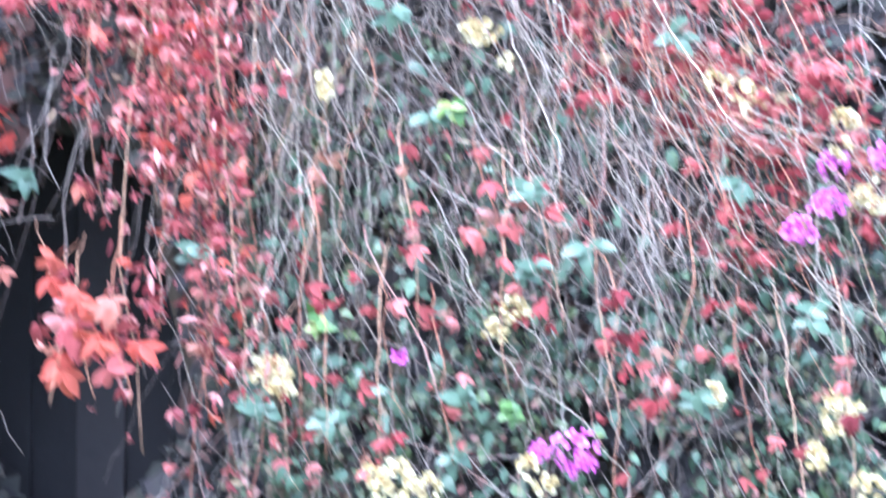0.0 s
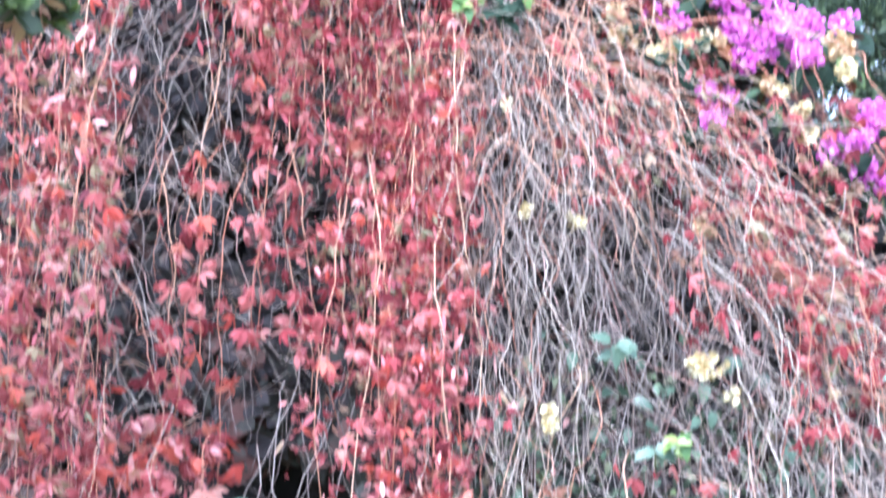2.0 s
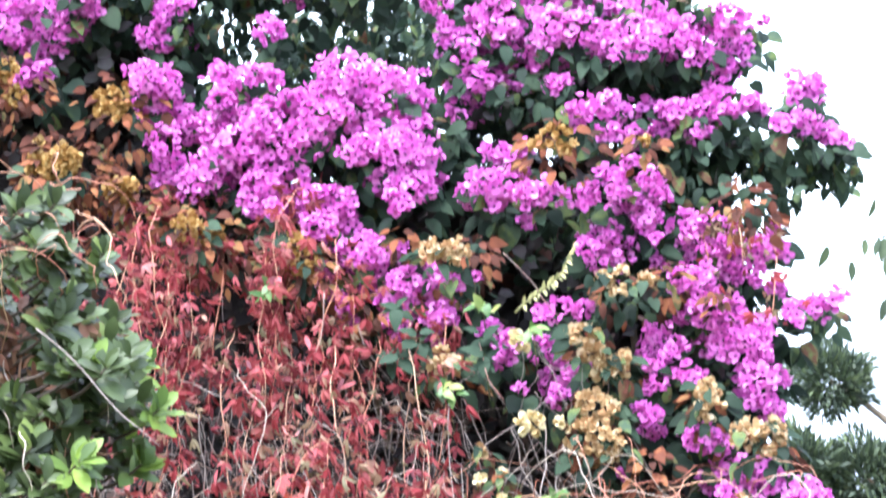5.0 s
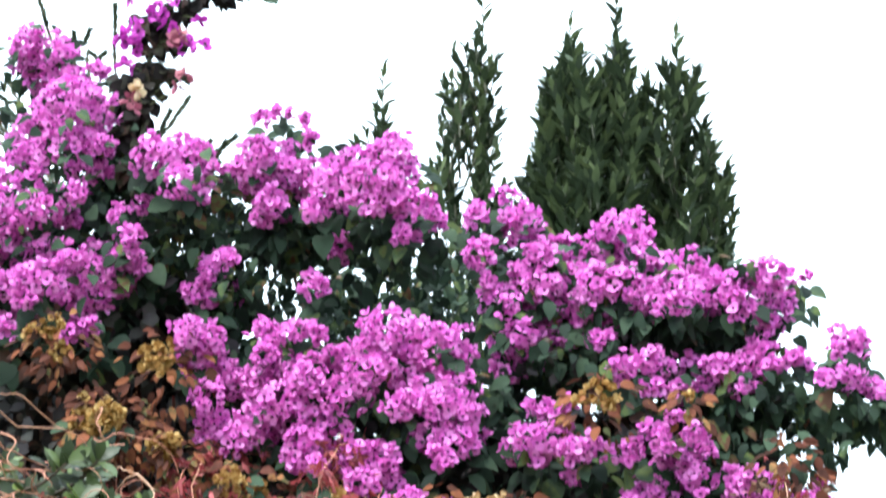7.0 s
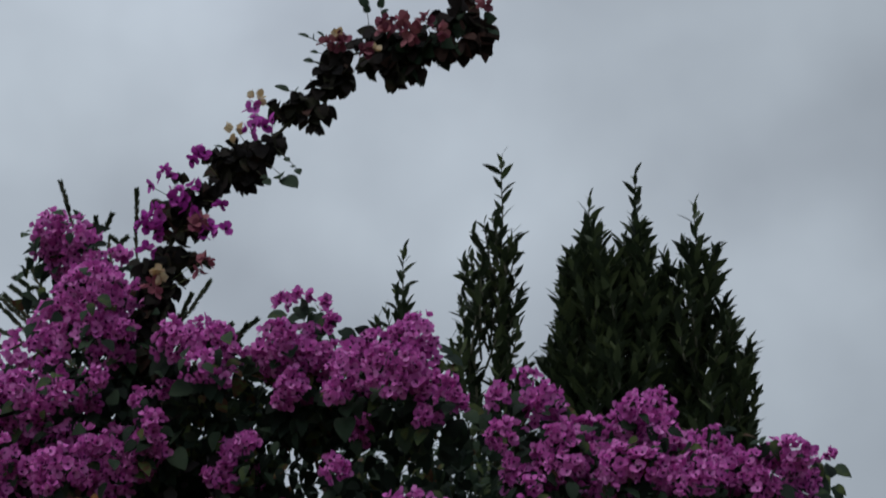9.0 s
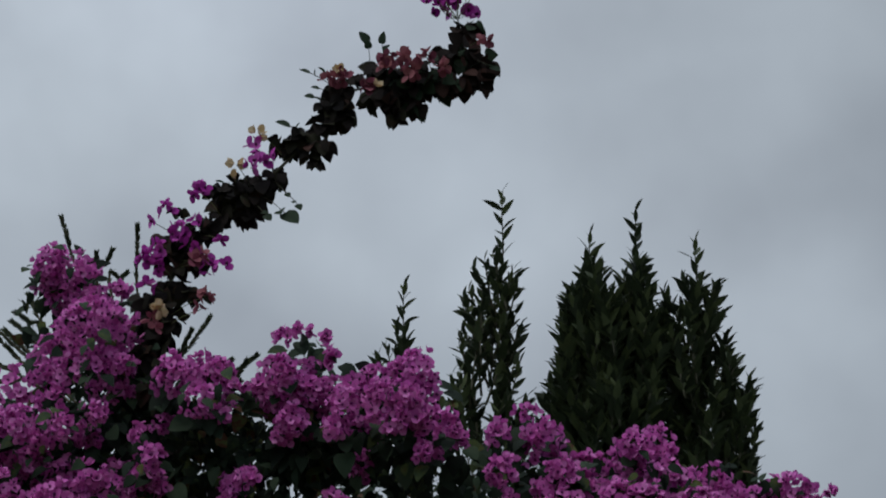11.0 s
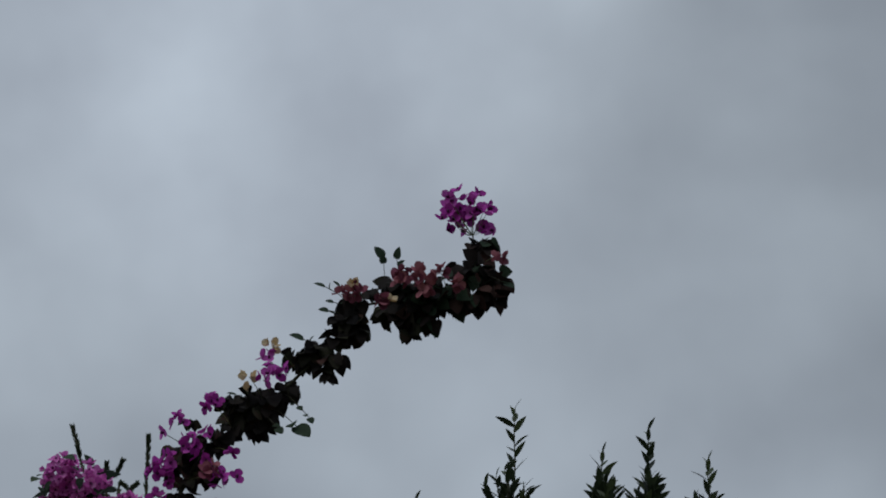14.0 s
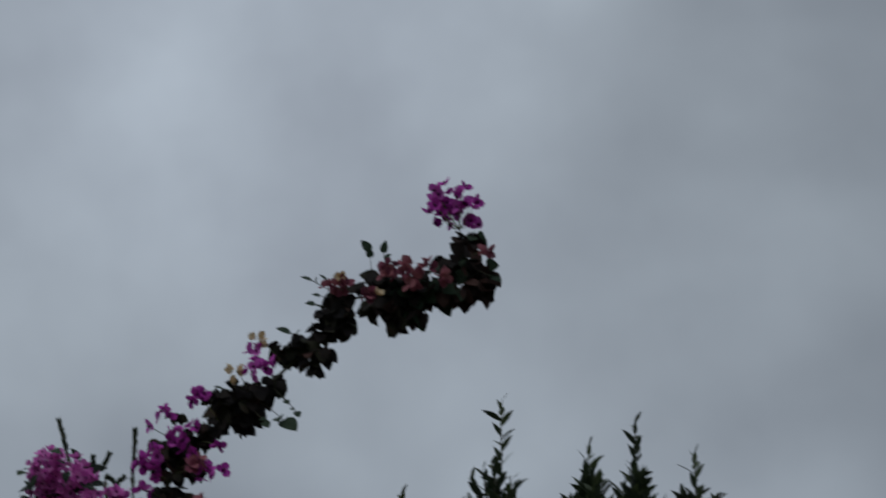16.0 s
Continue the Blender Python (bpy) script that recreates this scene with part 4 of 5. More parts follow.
def limbs():
    for i, row in enumerate((CROWN_A[8], CROWN_B[1], CROWN_C[6], CROWN_E[13], CROWN_F[7], CROWN_G[16], CROWN_H[5], FLANK_D[6], FLANK_A[6])):
        x, y, z, r = row
        foot = np.array((0.12 * math.cos(i * 2.4), 0.12 * math.sin(i * 2.4), 0.0))
        tip = np.array((x + 0.3, y - 5.5 + 0.22, z))
        mid = foot * 0.6 + tip * 0.4 + np.array((rnd.uniform(-0.15, 0.15), 0.12, 0.5))
        line = wobble(smooth_path([foot, mid, tip], 22), 0.05, 1.5)
        v, fc = tube(line, np.linspace(0.030, 0.004, 22), 7)
        part("limb", make_mesh("limb", v, fc, BARK), plant, "grey-brown woody stem")


limbs()


def leaves_round(rows, each, spread, back, mat, name, size, templates):
    """Leaves that stand round and behind flower heads."""
    pl, wy, up = [], [], []
    for x, y, z, r in rows:
        for _ in range(int(each * (0.4 + r / 0.06))):
            d = unit(1)[0]
            p = np.array((x, y + back, z - 0.35 * r)) + d * np.array((r * spread, 0.09, r * spread))
            pl.append(p - np.array(ORIGIN))
            wy.append(d * (1, 0.4, 0.6) + np.array((0, -0.3, -0.7)))
            up.append(np.array((0, -0.8, 0.6)) + 0.5 * rng.normal(size=3))
    v, fc = scatter(templates, np.array(pl), np.array(wy), np.array(up), rng.uniform(size * 0.6, size * 1.15, len(pl)))
    part(name, make_mesh(name, v, fc, mat), plant, kind="stuff")


leaves_round(CROWN + FLANK, 12, 1.3, 0.13, LEAF, "foliage", 0.060, OVATE + CORDATE)
leaves_round(DRY_A + DRY_B, 14, 1.7, 0.06, LEAF, "foliage", 0.05, OVATE)
leaves_round(DRY_A + DRY_B, 12, 2.0, 0.11, RUST_LEAF, "withered_foliage", 0.042, LANCE + OVATE)
leaves_round(DRY_C + DRY_A[:8], 46, 3.0, 0.08, RUST_LEAF, "withered_foliage", 0.042, LANCE + OVATE)
leaves_round([(0.088, 5.0, 3.456, 0.05), (0.126, 5.0, 3.42, 0.033), (-0.128, 5.0, 2.826, 0.038), (-0.079, 5.0, 2.722, 0.032), (-0.792, 5.0, 3.223, 0.026), (-0.529, 5.0, 3.348, 0.033), (-0.084, 5.0, 3.281, 0.026), (0.031, 5.0, 3.21, 0.018), (-0.716, 5.0, 3.388, 0.019)], 40, 1.5, 0.05, RUST_LEAF, "withered_foliage", 0.040, LANCE + OVATE)
leaves_round(CROWN_A + CROWN_B, 3, 0.85, -0.03, LEAF, "foliage", 0.05, OVATE)



def leafy_masses():
    """Dark leaves that fill the crown between the heads: middle, half sizes and number of leaves."""
    pl = []
    for x, z, rx, rz, n in LEAFY:
        a, q = rng.uniform(0, 6.28, n), np.sqrt(rng.uniform(0, 1, n))
        pl.append(np.stack([x + rx * q * np.cos(a), rng.uniform(5.15, 5.45, n), z + rz * q * np.sin(a)], 1))
    for x, z, rx, rz, n in LEAFY_BACK:
        a, q = rng.uniform(0, 6.28, n), np.sqrt(rng.uniform(0, 1, n))
        pl.append(np.stack([x + rx * q * np.cos(a), rng.uniform(5.62, 5.88, n), z + rz * q * np.sin(a)], 1))
    pl = np.concatenate(pl) - np.array(ORIGIN)
    n = len(pl)
    v, fc = scatter(OVATE, pl, np.array((0, -0.3, -0.8)) + 0.6 * rng.normal(size=(n, 3)), np.array((0, -0.9, 0.5)) + 0.5 * rng.normal(size=(n, 3)), rng.uniform(0.03, 0.06, n))
    part("foliage", make_mesh("foliage", v, fc, LEAF), plant, kind="stuff")


leafy_masses()


def undergrowth():
    """Blue-green leaves low in the hedge, between the hanging stems."""
    n = 1050
    pl = np.stack([rng.uniform(-0.45, 1.3, n), rng.uniform(5.02, 5.22, n), 0.75 + 1.25 * rng.beta(1.1, 1.6, n)], 1) - np.array(ORIGIN)
    wy = np.array((0, -0.35, -0.8)) + 0.6 * rng.normal(size=(n, 3))
    up = np.array((0, -1, 0.5)) + 0.45 * rng.normal(size=(n, 3))
    near = 230
    shapes = [make_mesh("leaf", *t, BLUE_LEAF) for t in OVATE]
    for i in range(near):
        part("leaf", shapes[i % 3], plant, at=aim(pl[i] + (0, -0.05, 0), wy[i], up[i], rng.uniform(0.020, 0.046)))
    v, fc = scatter(OVATE, pl[near:], wy[near:], up[near:], rng.uniform(0.02, 0.05, n - near))
    part("foliage", make_mesh("foliage", v, fc, BLUE_LEAF), plant, kind="stuff")


undergrowth()


def ground_ivy():
    """Small dull green leaves that fill the foot of the hedge in clumps."""
    n = 7000
    pl = np.stack([rng.uniform(-0.5, 1.35, n), rng.uniform(5.0, 5.2, n), 0.7 + 1.25 * rng.beta(1.1, 1.5, n)], 1)
    keep = np.array([noise.noise(Vector((p[0] * 3.5, 4.0, p[2] * 3.5))) > -0.12 and p[2] < 1.95 - 0.45 * p[0] for p in pl])
    pl = pl[keep] - np.array(ORIGIN)
    n = len(pl)
    v, fc = scatter(OVATE, pl, np.array((0, -0.35, -0.8)) + 0.7 * rng.normal(size=(n, 3)), np.array((0, -1, 0.5)) + 0.5 * rng.normal(size=(n, 3)), rng.uniform(0.012, 0.031, n))
    part("foliage", make_mesh("foliage", v, fc, DULL_LEAF), plant, kind="stuff")


ground_ivy()


def sprig(x, y, z, n, size, mat):
    """A tuft of fresh leaves on a short green stalk."""
    p = np.array((x, y, z)) - np.array(ORIGIN)
    v, fc = tube(smooth_path([p + (0, 0.15, -0.05), p + (0, 0.05, 0.0), p], 6), 0.0015, 5)
    stalk = part("sprig", make_mesh("sprig", v, fc, GREEN_STEM), plant)
    shapes = [make_mesh("leaf", *t, mat) for t in OVATE]
    for k in range(n):
        a = 2.4 * k
        part("leaf", shapes[k % 3], stalk, at=aim(p + 0.01 * rng.normal(size=3), (math.cos(a), -0.5, 0.7 * math.sin(a) - 0.2), (0.3 * rng.normal(), -1, 0.6), size * rnd.uniform(0.7, 1.15)))


for x, y, z in SPRIGS_FRESH:
    sprig(x, y, z, 9, 0.036, SPRIG_LEAF)
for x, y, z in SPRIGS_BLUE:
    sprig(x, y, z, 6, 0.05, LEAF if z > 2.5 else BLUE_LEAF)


def pale_twig(points):
    """A slim yellow-green twig with paired narrow leaves."""
    line = wobble(smooth_path(points, 18), 0.03, 7.0) - np.array(ORIGIN)
    v, fc = tube(line, np.linspace(0.003, 0.001, 18), 5)
    twig = part("pale_twig", make_mesh("pale_twig", v, fc, PALE_TWIG), plant, "slim yellow-green twig")
    shape = make_mesh("leaf", *LANCE[1], PALE_TWIG)
    for i in range(2, 18):
        for s in (-1, 1):
            part("leaf", shape, twig, at=aim(line[i], (0.5 + 0.3 * rng.normal(), -0.4, s * 0.8 + 0.2 * rng.normal()), (0, -1, 0.4), rng.uniform(0.010, 0.024)))


pale_twig(TWIG_PATH)


TOP_FLORETS = [(-0.858, 5.628), (-0.826, 5.636), (-0.855, 5.568), (-0.876, 5.558), (-0.838, 5.559), (-0.824, 5.59), (-0.8, 5.584), (-0.774, 5.632), (-0.792, 5.612), (-0.775, 5.578), (-0.754, 5.597), (-0.746, 5.548), (-0.771, 5.55), (-0.809, 5.614), (-0.846, 5.6), (-0.861, 5.593)]


def arching_shoot():
    """The long shoot that arches over the sky: crowded drooping leaves, blooms along its upper side and one head at its end."""
    foot = np.array(ORIGIN)
    line = wobble(smooth_path(SHOOT, 70) - foot, 0.008, 6)
    v, fc = tube(line, np.linspace(0.008, 0.0022, 70), 6)
    shoot = part("arching_shoot", make_mesh("arching_shoot", v, fc, DARK_TWIG), plant, "long arching leafy shoot against the sky")
    green = [make_mesh("leaf", *t, LEAF) for t in CORDATE]
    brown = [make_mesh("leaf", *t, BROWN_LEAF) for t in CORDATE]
    leaves = []
    for x, y, z, r in SHOOT_CLUMPS_A + SHOOT_CLUMPS_B + SHOOT_CLUMPS_C:
        c = np.array((x, y, z)) - foot
        for k in range(int(4 + 20 * (r / 0.04) ** 2)):
            side = unit(1)[0]
            size = min(rng.uniform(0.032, 0.054), 0.018 + 1.1 * r)
            base = c + side * (r * 0.74, r, r * 0.74) * rng.random() ** 0.5 + np.array((0, 0, 0.35 * size))
            way = side * (0.7, 0.4, 0.4) + np.array((0, -0.15, -0.75)) + 0.25 * rng.normal(size=3)
            leaves.append((base, way, np.array((0, -1, 0.25)) + 0.55 * rng.normal(size=3), size))
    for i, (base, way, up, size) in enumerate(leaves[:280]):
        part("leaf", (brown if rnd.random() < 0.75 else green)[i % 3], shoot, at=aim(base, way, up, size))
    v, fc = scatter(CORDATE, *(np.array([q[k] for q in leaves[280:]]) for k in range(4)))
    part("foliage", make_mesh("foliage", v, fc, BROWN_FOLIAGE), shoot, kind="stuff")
    # shoot blooms use the darkened copy of the magenta bract
    blooms = [make_mesh("floret", *join([t, THROATS[0]]), BACKLIT_BRACT, True, THROAT, len(t[1])) for t in FLORETS]
    rose = [make_mesh("floret", *t, ROSE_BRACT) for t in FLORETS]
    dried = [make_mesh("floret", *t, DRY_BRACT) for t in CRUMPLED]
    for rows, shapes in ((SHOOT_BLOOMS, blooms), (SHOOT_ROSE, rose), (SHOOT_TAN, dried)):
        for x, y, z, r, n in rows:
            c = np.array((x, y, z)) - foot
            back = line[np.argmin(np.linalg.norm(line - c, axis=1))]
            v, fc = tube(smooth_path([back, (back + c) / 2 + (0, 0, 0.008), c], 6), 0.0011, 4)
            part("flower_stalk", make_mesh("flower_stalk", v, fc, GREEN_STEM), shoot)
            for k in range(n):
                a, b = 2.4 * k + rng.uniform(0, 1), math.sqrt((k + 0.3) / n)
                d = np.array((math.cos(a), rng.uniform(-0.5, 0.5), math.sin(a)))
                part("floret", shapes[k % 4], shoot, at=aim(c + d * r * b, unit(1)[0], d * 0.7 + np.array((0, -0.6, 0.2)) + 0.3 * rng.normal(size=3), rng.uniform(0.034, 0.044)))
    for x, y, z, r in SHOOT_SPRIGS:
        p = np.array((x, y, z)) - foot
        back = line[np.argmin(np.linalg.norm(line - p, axis=1))]
        v, fc = tube(smooth_path([back, (back + p) / 2 + (0, 0, 0.01), p], 6), 0.0011, 4)
        part("side_twig", make_mesh("side_twig", v, fc, DARK_TWIG), shoot)
        for k in range(2):
            out = (p - back) / (np.linalg.norm(p - back) + 1e-6)
            part("leaf", green[k], shoot, at=aim(p - out * 0.02 * k, out * (1 - k * 0.7) + np.array((rng.uniform(-0.5, 0.5), -0.2, -0.5 + 0.5 * k)), (0.4 * rng.normal(), -1, 0.5), 1.25 * r * (1 - 0.3 * k)))
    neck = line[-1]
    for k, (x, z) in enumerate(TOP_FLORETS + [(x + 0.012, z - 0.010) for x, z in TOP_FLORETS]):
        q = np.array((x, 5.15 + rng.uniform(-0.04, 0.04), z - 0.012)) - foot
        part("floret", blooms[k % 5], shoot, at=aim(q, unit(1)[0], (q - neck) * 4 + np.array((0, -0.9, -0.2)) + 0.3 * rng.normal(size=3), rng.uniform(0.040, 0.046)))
        if k % 2 == 0:
            v, fc = tube(smooth_path([neck, neck * 0.5 + q * 0.5 + (0, 0, -0.008), q], 6), 0.0010, 4)
            part("flower_stalk", make_mesh("flower_stalk", v, fc, GREEN_STEM), shoot)


arching_shoot()


# ---- virginia creeper ----
PALMATE = [palmate(i, 5, 0.4, 0.28) for i in range(3)] + [palmate(9 + i, 3, 0.4, 0.32) for i in range(2)]
SMALL_LEAVES = [PALMATE[0], WILTED[0], LEAFLET[0], PALMATE[3], WILTED[3], LEAFLET[1], WILTED[1]]
HANGING_SHAPES = {m.name: [make_mesh("leaf", *t, m) for t in WILTED] for m in (CREEPER, CREEPER_DARK, CREEPER_ORANGE, CREEPER_PALE)}
LEAF_SHAPES = {m.name: [make_mesh("leaf", *t, m) for t in PALMATE] for m in (CREEPER, CREEPER_DARK, CREEPER_ORANGE, CREEPER_PALE)}


def creeper(x, y, z, length, drift, leaves, size, mats, label, first=0.05, bow=0.05, wilted=0.5, fill=0.4):
    """One hanging vine: a thin stem falling from (x, y, z) with palmate leaves on it."""
    vine = thing("virginia_creeper", (x, y, z), label, "climbing vine", "hanging creeper vines")
    n = 16
    line = np.array([(drift * (1 - math.exp(-2.2 * s)) * length, 0.2 * math.exp(-9 * s) - bow * math.sin(2.2 * s), -length * s) for s in np.linspace(0, 1, n)])
    line = wobble(wobble(line, 0.08, 2.2), 0.015, 11.0)
    v, fc = tube(line, np.linspace(0.0013, 0.0007, n), 5)
    part("stem", make_mesh("stem", v, fc, RED_STEM), vine, "thin reddish stem")
    more = int(leaves * fill)
    along = rng.uniform(first, 1.0, more) * (n - 1.001)
    low = along.astype(int)
    spots = line[low] + (line[low + 1] - line[low]) * (along - low)[:, None] + rng.normal(size=(more, 3)) * (0.034, 0.02, 0.02)
    if more:
        way = np.array((0, -0.25, -1)) + 0.5 * rng.normal(size=(more, 3))
        face = np.array((0, -1, 0.3)) + 0.6 * rng.normal(size=(more, 3))
        v, fc = scatter(SMALL_LEAVES, spots, way, face, size * rng.uniform(0.45, 0.95, more))
        part("foliage", make_mesh("foliage", v, fc, LEAFLET_CRIMSON if mats.count(CREEPER_DARK) > 1 else LEAFLET_RED), vine, kind="stuff")
    for k in range(leaves):
        s = rnd.uniform(first, 1.0) * (n - 1.001)
        i = int(s)
        p = line[i] * (1 - s + i) + line[i + 1] * (s - i)
        m = rnd.choice(mats)
        off = np.array((rnd.gauss(0, 0.030), rnd.uniform(-0.05, 0.02), rnd.gauss(0, 0.02)))
        part("leaf", rnd.choice((HANGING_SHAPES if rnd.random() < wilted else LEAF_SHAPES)[m.name]), vine, at=aim(p + off, (rnd.gauss(0, 0.4), -0.25 + rnd.gauss(0, 0.35), -1), (rnd.gauss(0, 0.7), -1, 0.3 + rnd.gauss(0, 0.4)), size * rnd.uniform(0.6, 1.2)))


def curtain(count, xs, zs, lengths, drift, leaves, size, mats, label, y=5.0, first=0.05, wilted=0.5, fill=0.4):
    for k in range(count):
        x = xs[0] + (xs[1] - xs[0]) * (k + rnd.random()) / count
        creeper(x, y + rnd.uniform(-0.07, 0.07), rnd.uniform(*zs), rnd.uniform(*lengths), drift + rnd.uniform(-0.06, 0.06), leaves, size, mats, label, first, 0.05, wilted, fill)


RED_MIX = [CREEPER, CREEPER, CREEPER, CREEPER_DARK, CREEPER_ORANGE]
curtain(21, (-1.75, -1.22), (2.5, 2.95), (1.2, 1.8), 0.02, 42, 0.061, [CREEPER, CREEPER, CREEPER, CREEPER_ORANGE, CREEPER_PALE], "dense curtain strand of red creeper leaves", 4.95, 0.05, 0.8, 1.4)
curtain(6, (-1.24, -1.00), (1.68, 1.80), (0.22, 0.34), 0.0, 24, 0.066, [CREEPER, CREEPER, CREEPER_ORANGE], "tuft of bright red creeper leaves hanging over the dark hollow", 4.93, 0.02, 0.4, 0.5)
curtain(5, (-1.30, -1.08), (1.48, 1.56), (0.3, 0.55), 0.0, 22, 0.062, [CREEPER, CREEPER, CREEPER_DARK], "red creeper strand fringing the dark hollow", 4.95, 0.02, 0.5, 0.4)
curtain(5, (-1.16, -0.96), (2.35, 2.7), (0.5, 0.9), 0.0, 13, 0.058, RED_MIX, "loose hanging strand of pinkish red creeper leaves", 5.0, 0.5, 0.3, 0.0)
curtain(4, (-1.0, -0.8), (2.75, 2.95), (0.25, 0.4), 0.0, 22, 0.052, RED_MIX, "short red creeper strand above the dark gap", 5.0, 0.05, 0.7, 0.3)
curtain(4, (-0.94, -0.78), (2.6, 2.85), (0.7, 0.95), 0.0, 30, 0.054, [CREEPER, CREEPER_DARK, CREEPER], "hanging strand of crimson creeper leaves", 5.0, 0.1, 0.6, 0.5)
curtain(9, (-0.82, -0.58), (2.6, 2.9), (0.7, 1.1), 0.04, 40, 0.046, [CREEPER, CREEPER_DARK, CREEPER_DARK, CREEPER_PALE, CREEPER_PALE], "half-faded strand of red and straw creeper leaves", 4.98, 0.05, 0.8, 0.6)
curtain(14, (-0.69, -0.45), (2.35, 2.8), (0.95, 1.75), 0.02, 45, 0.047, [CREEPER, CREEPER, CREEPER_DARK, CREEPER_ORANGE], "thick red column of hanging creeper leaves", 4.93, 0.05, 0.6, 1.3)
curtain(19, (-1.45, -0.62), (3.12, 3.48), (0.45, 0.65), 0.05, 34, 0.052, [CREEPER_DARK, CREEPER_DARK, CREEPER_DARK, CREEPER, CREEPER_PALE], "crimson creeper draped over the top of the mound", 5.02, 0.05, 0.9, 0.6)
curtain(9, (-1.42, -0.86), (3.42, 3.60), (0.4, 0.6), 0.03, 34, 0.048, [CREEPER_DARK, CREEPER_DARK, CREEPER_DARK, CREEPER], "crimson creeper climbing among dried flower heads", 5.0, 0.02, 0.9, 0.9)
curtain(12, (-0.98, -0.45), (2.7, 2.95), (0.3, 0.5), 0.05, 28, 0.046, [CREEPER, CREEPER_DARK, CREEPER_DARK, CREEPER_PALE], "thin-leaved red creeper on the shoulder of the mound", 4.98, 0.05, 0.9, 0.6)
curtain(10, (-0.42, 0.05), (2.55, 2.8), (0.3, 0.5), 0.6, 26, 0.042, [CREEPER, CREEPER, CREEPER_DARK, CREEPER_PALE], "creeper with small red leaves sprawling down the slope", 5.03, 0.05, 0.8)
curtain(14, (-0.02, 0.62), (2.2, 2.55), (0.4, 0.6), 0.35, 36, 0.048, [CREEPER_DARK, CREEPER_DARK, CREEPER, CREEPER_PALE], "crimson creeper below the magenta heads", 5.0, 0.05, 0.5, 0.6)
curtain(9, (0.40, 0.95), (1.85, 2.15), (0.35, 0.6), 0.2, 27, 0.054, [CREEPER_DARK, CREEPER, CREEPER_DARK], "dusky red creeper on the flank of the hedge", 5.08, 0.05, 0.4)
curtain(15, (-0.40, 0.85), (1.35, 1.8), (0.35, 0.75), 0.1, 10, 0.056, [CREEPER, CREEPER_DARK, CREEPER], "sparse trailing strand with a few pinkish red leaves", 4.99, 0.05, 0.3, 0.0)
curtain(4, (-0.98, -0.62), (1.42, 1.52), (0.3, 0.55), 0.1, 7, 0.092, [CREEPER_ORANGE, CREEPER, CREEPER_ORANGE], "trailing strand with large orange-red leaves over the dark hollow", 4.85, 0.15, 0.0, 0.0)
curtain(9, (-2.0, -1.4), (3.4, 3.72), (0.4, 0.6), 0.05, 24, 0.046, [CREEPER_DARK, CREEPER_DARK, CREEPER_DARK, CREEPER_PALE], "rusty crimson creeper among dried flower heads", 5.06, 0.05, 0.8)
curtain(3, (-0.02, 0.14), (3.38, 3.5), (0.15, 0.25), 0.1, 12, 0.038, [CREEPER_DARK, CREEPER_DARK, CREEPER_PALE], "withered rusty creeper tangled among the magenta heads", 5.0, 0.05, 0.9)


# ---- dry stems ----
def dry_bundle(label, at, count, starts, reach, falls, y, mats, thick=(0.0005, 0.0012), bends=(1.4, 2.6)):
    """Bare stems that spring from a crest and hang, each an arch of its own."""
    base = thing("dry_vine_bundle", at, label, "dry vines", "bare hanging stems")
    for _ in range(count):
        x0 = rnd.uniform(*starts[0]) - at[0]
        z0 = rnd.uniform(*starts[1]) - at[2]
        out, fall = rnd.uniform(*reach), rnd.uniform(*falls)
        y0 = y + rnd.uniform(-0.1, 0.08) - at[1]
        bend = rnd.uniform(*bends)
        line = [(x0 + out * (1 - math.exp(-bend * s)) / (1 - math.exp(-bend)), y0 + 0.2 * math.exp(-9 * s) - 0.07 * math.sin(2.5 * s), z0 + 0.05 * math.sin(3.1 * min(1, 3 * s)) * abs(out) - fall * s ** 1.25) for s in np.linspace(0, 1, 26)]
        line = wobble(wobble(wobble(np.array(line), 0.17, 1.9), 0.06, 6.0), 0.016, 17.0)
        r = rnd.uniform(*thick)
        v, fc = tube(line, np.linspace(r, r * 0.5, 26), 4)
        part("stem", make_mesh("stem", v, fc, rnd.choice(mats)), base)


DRY = [DRY_STEM, DRY_STEM, DRY_STEM, RED_STEM]
dry_bundle("orange dry stems caught in the evergreen bush", (-1.3, 4.2, 3.0), 30, ((-1.5, -1.2), (2.90, 3.12)), (-0.25, 0.3), (0.02, 0.12), 3.86, [RED_STEM], (0.0009, 0.0017))
dry_bundle("dry stems hanging inside the evergreen bush", (-1.3, 4.2, 2.7), 14, ((-1.5, -1.1), (2.5, 2.75)), (-0.1, 0.1), (0.1, 0.2), 4.05, [RED_STEM, DRY_STEM], (0.0008, 0.0016))
dry_bundle("bare grey-beige vine stems hanging in a column", (-0.4, 5.0, 2.75), 54, ((-0.50, -0.22), (1.9, 2.78)), (-0.15, 0.2), (0.6, 1.4), 5.02, DRY)
for k in range(6):
    cx, cz = -0.38 + 0.16 * k, 2.72 - 0.17 * k
    dry_bundle("bare pale vine stems arching down the slope of the hedge", (cx, 5.0, cz), 20, ((cx - 0.10, cx + 0.12), (cz - 0.15, cz + 0.05)), (0.15, 0.70 + 0.04 * k), (0.3, 0.85), 4.99, DRY, (0.0006, 0.0013), (0.1, 1.1))
dry_bundle("pale dry stems spraying outwards low in the hedge", (0.3, 5.0, 2.0), 60, ((-0.1, 0.85), (1.35, 2.0)), (-0.15, 0.7), (0.3, 0.9), 5.02, [DRY_STEM], (0.0005, 0.0012), (0.2, 1.2))
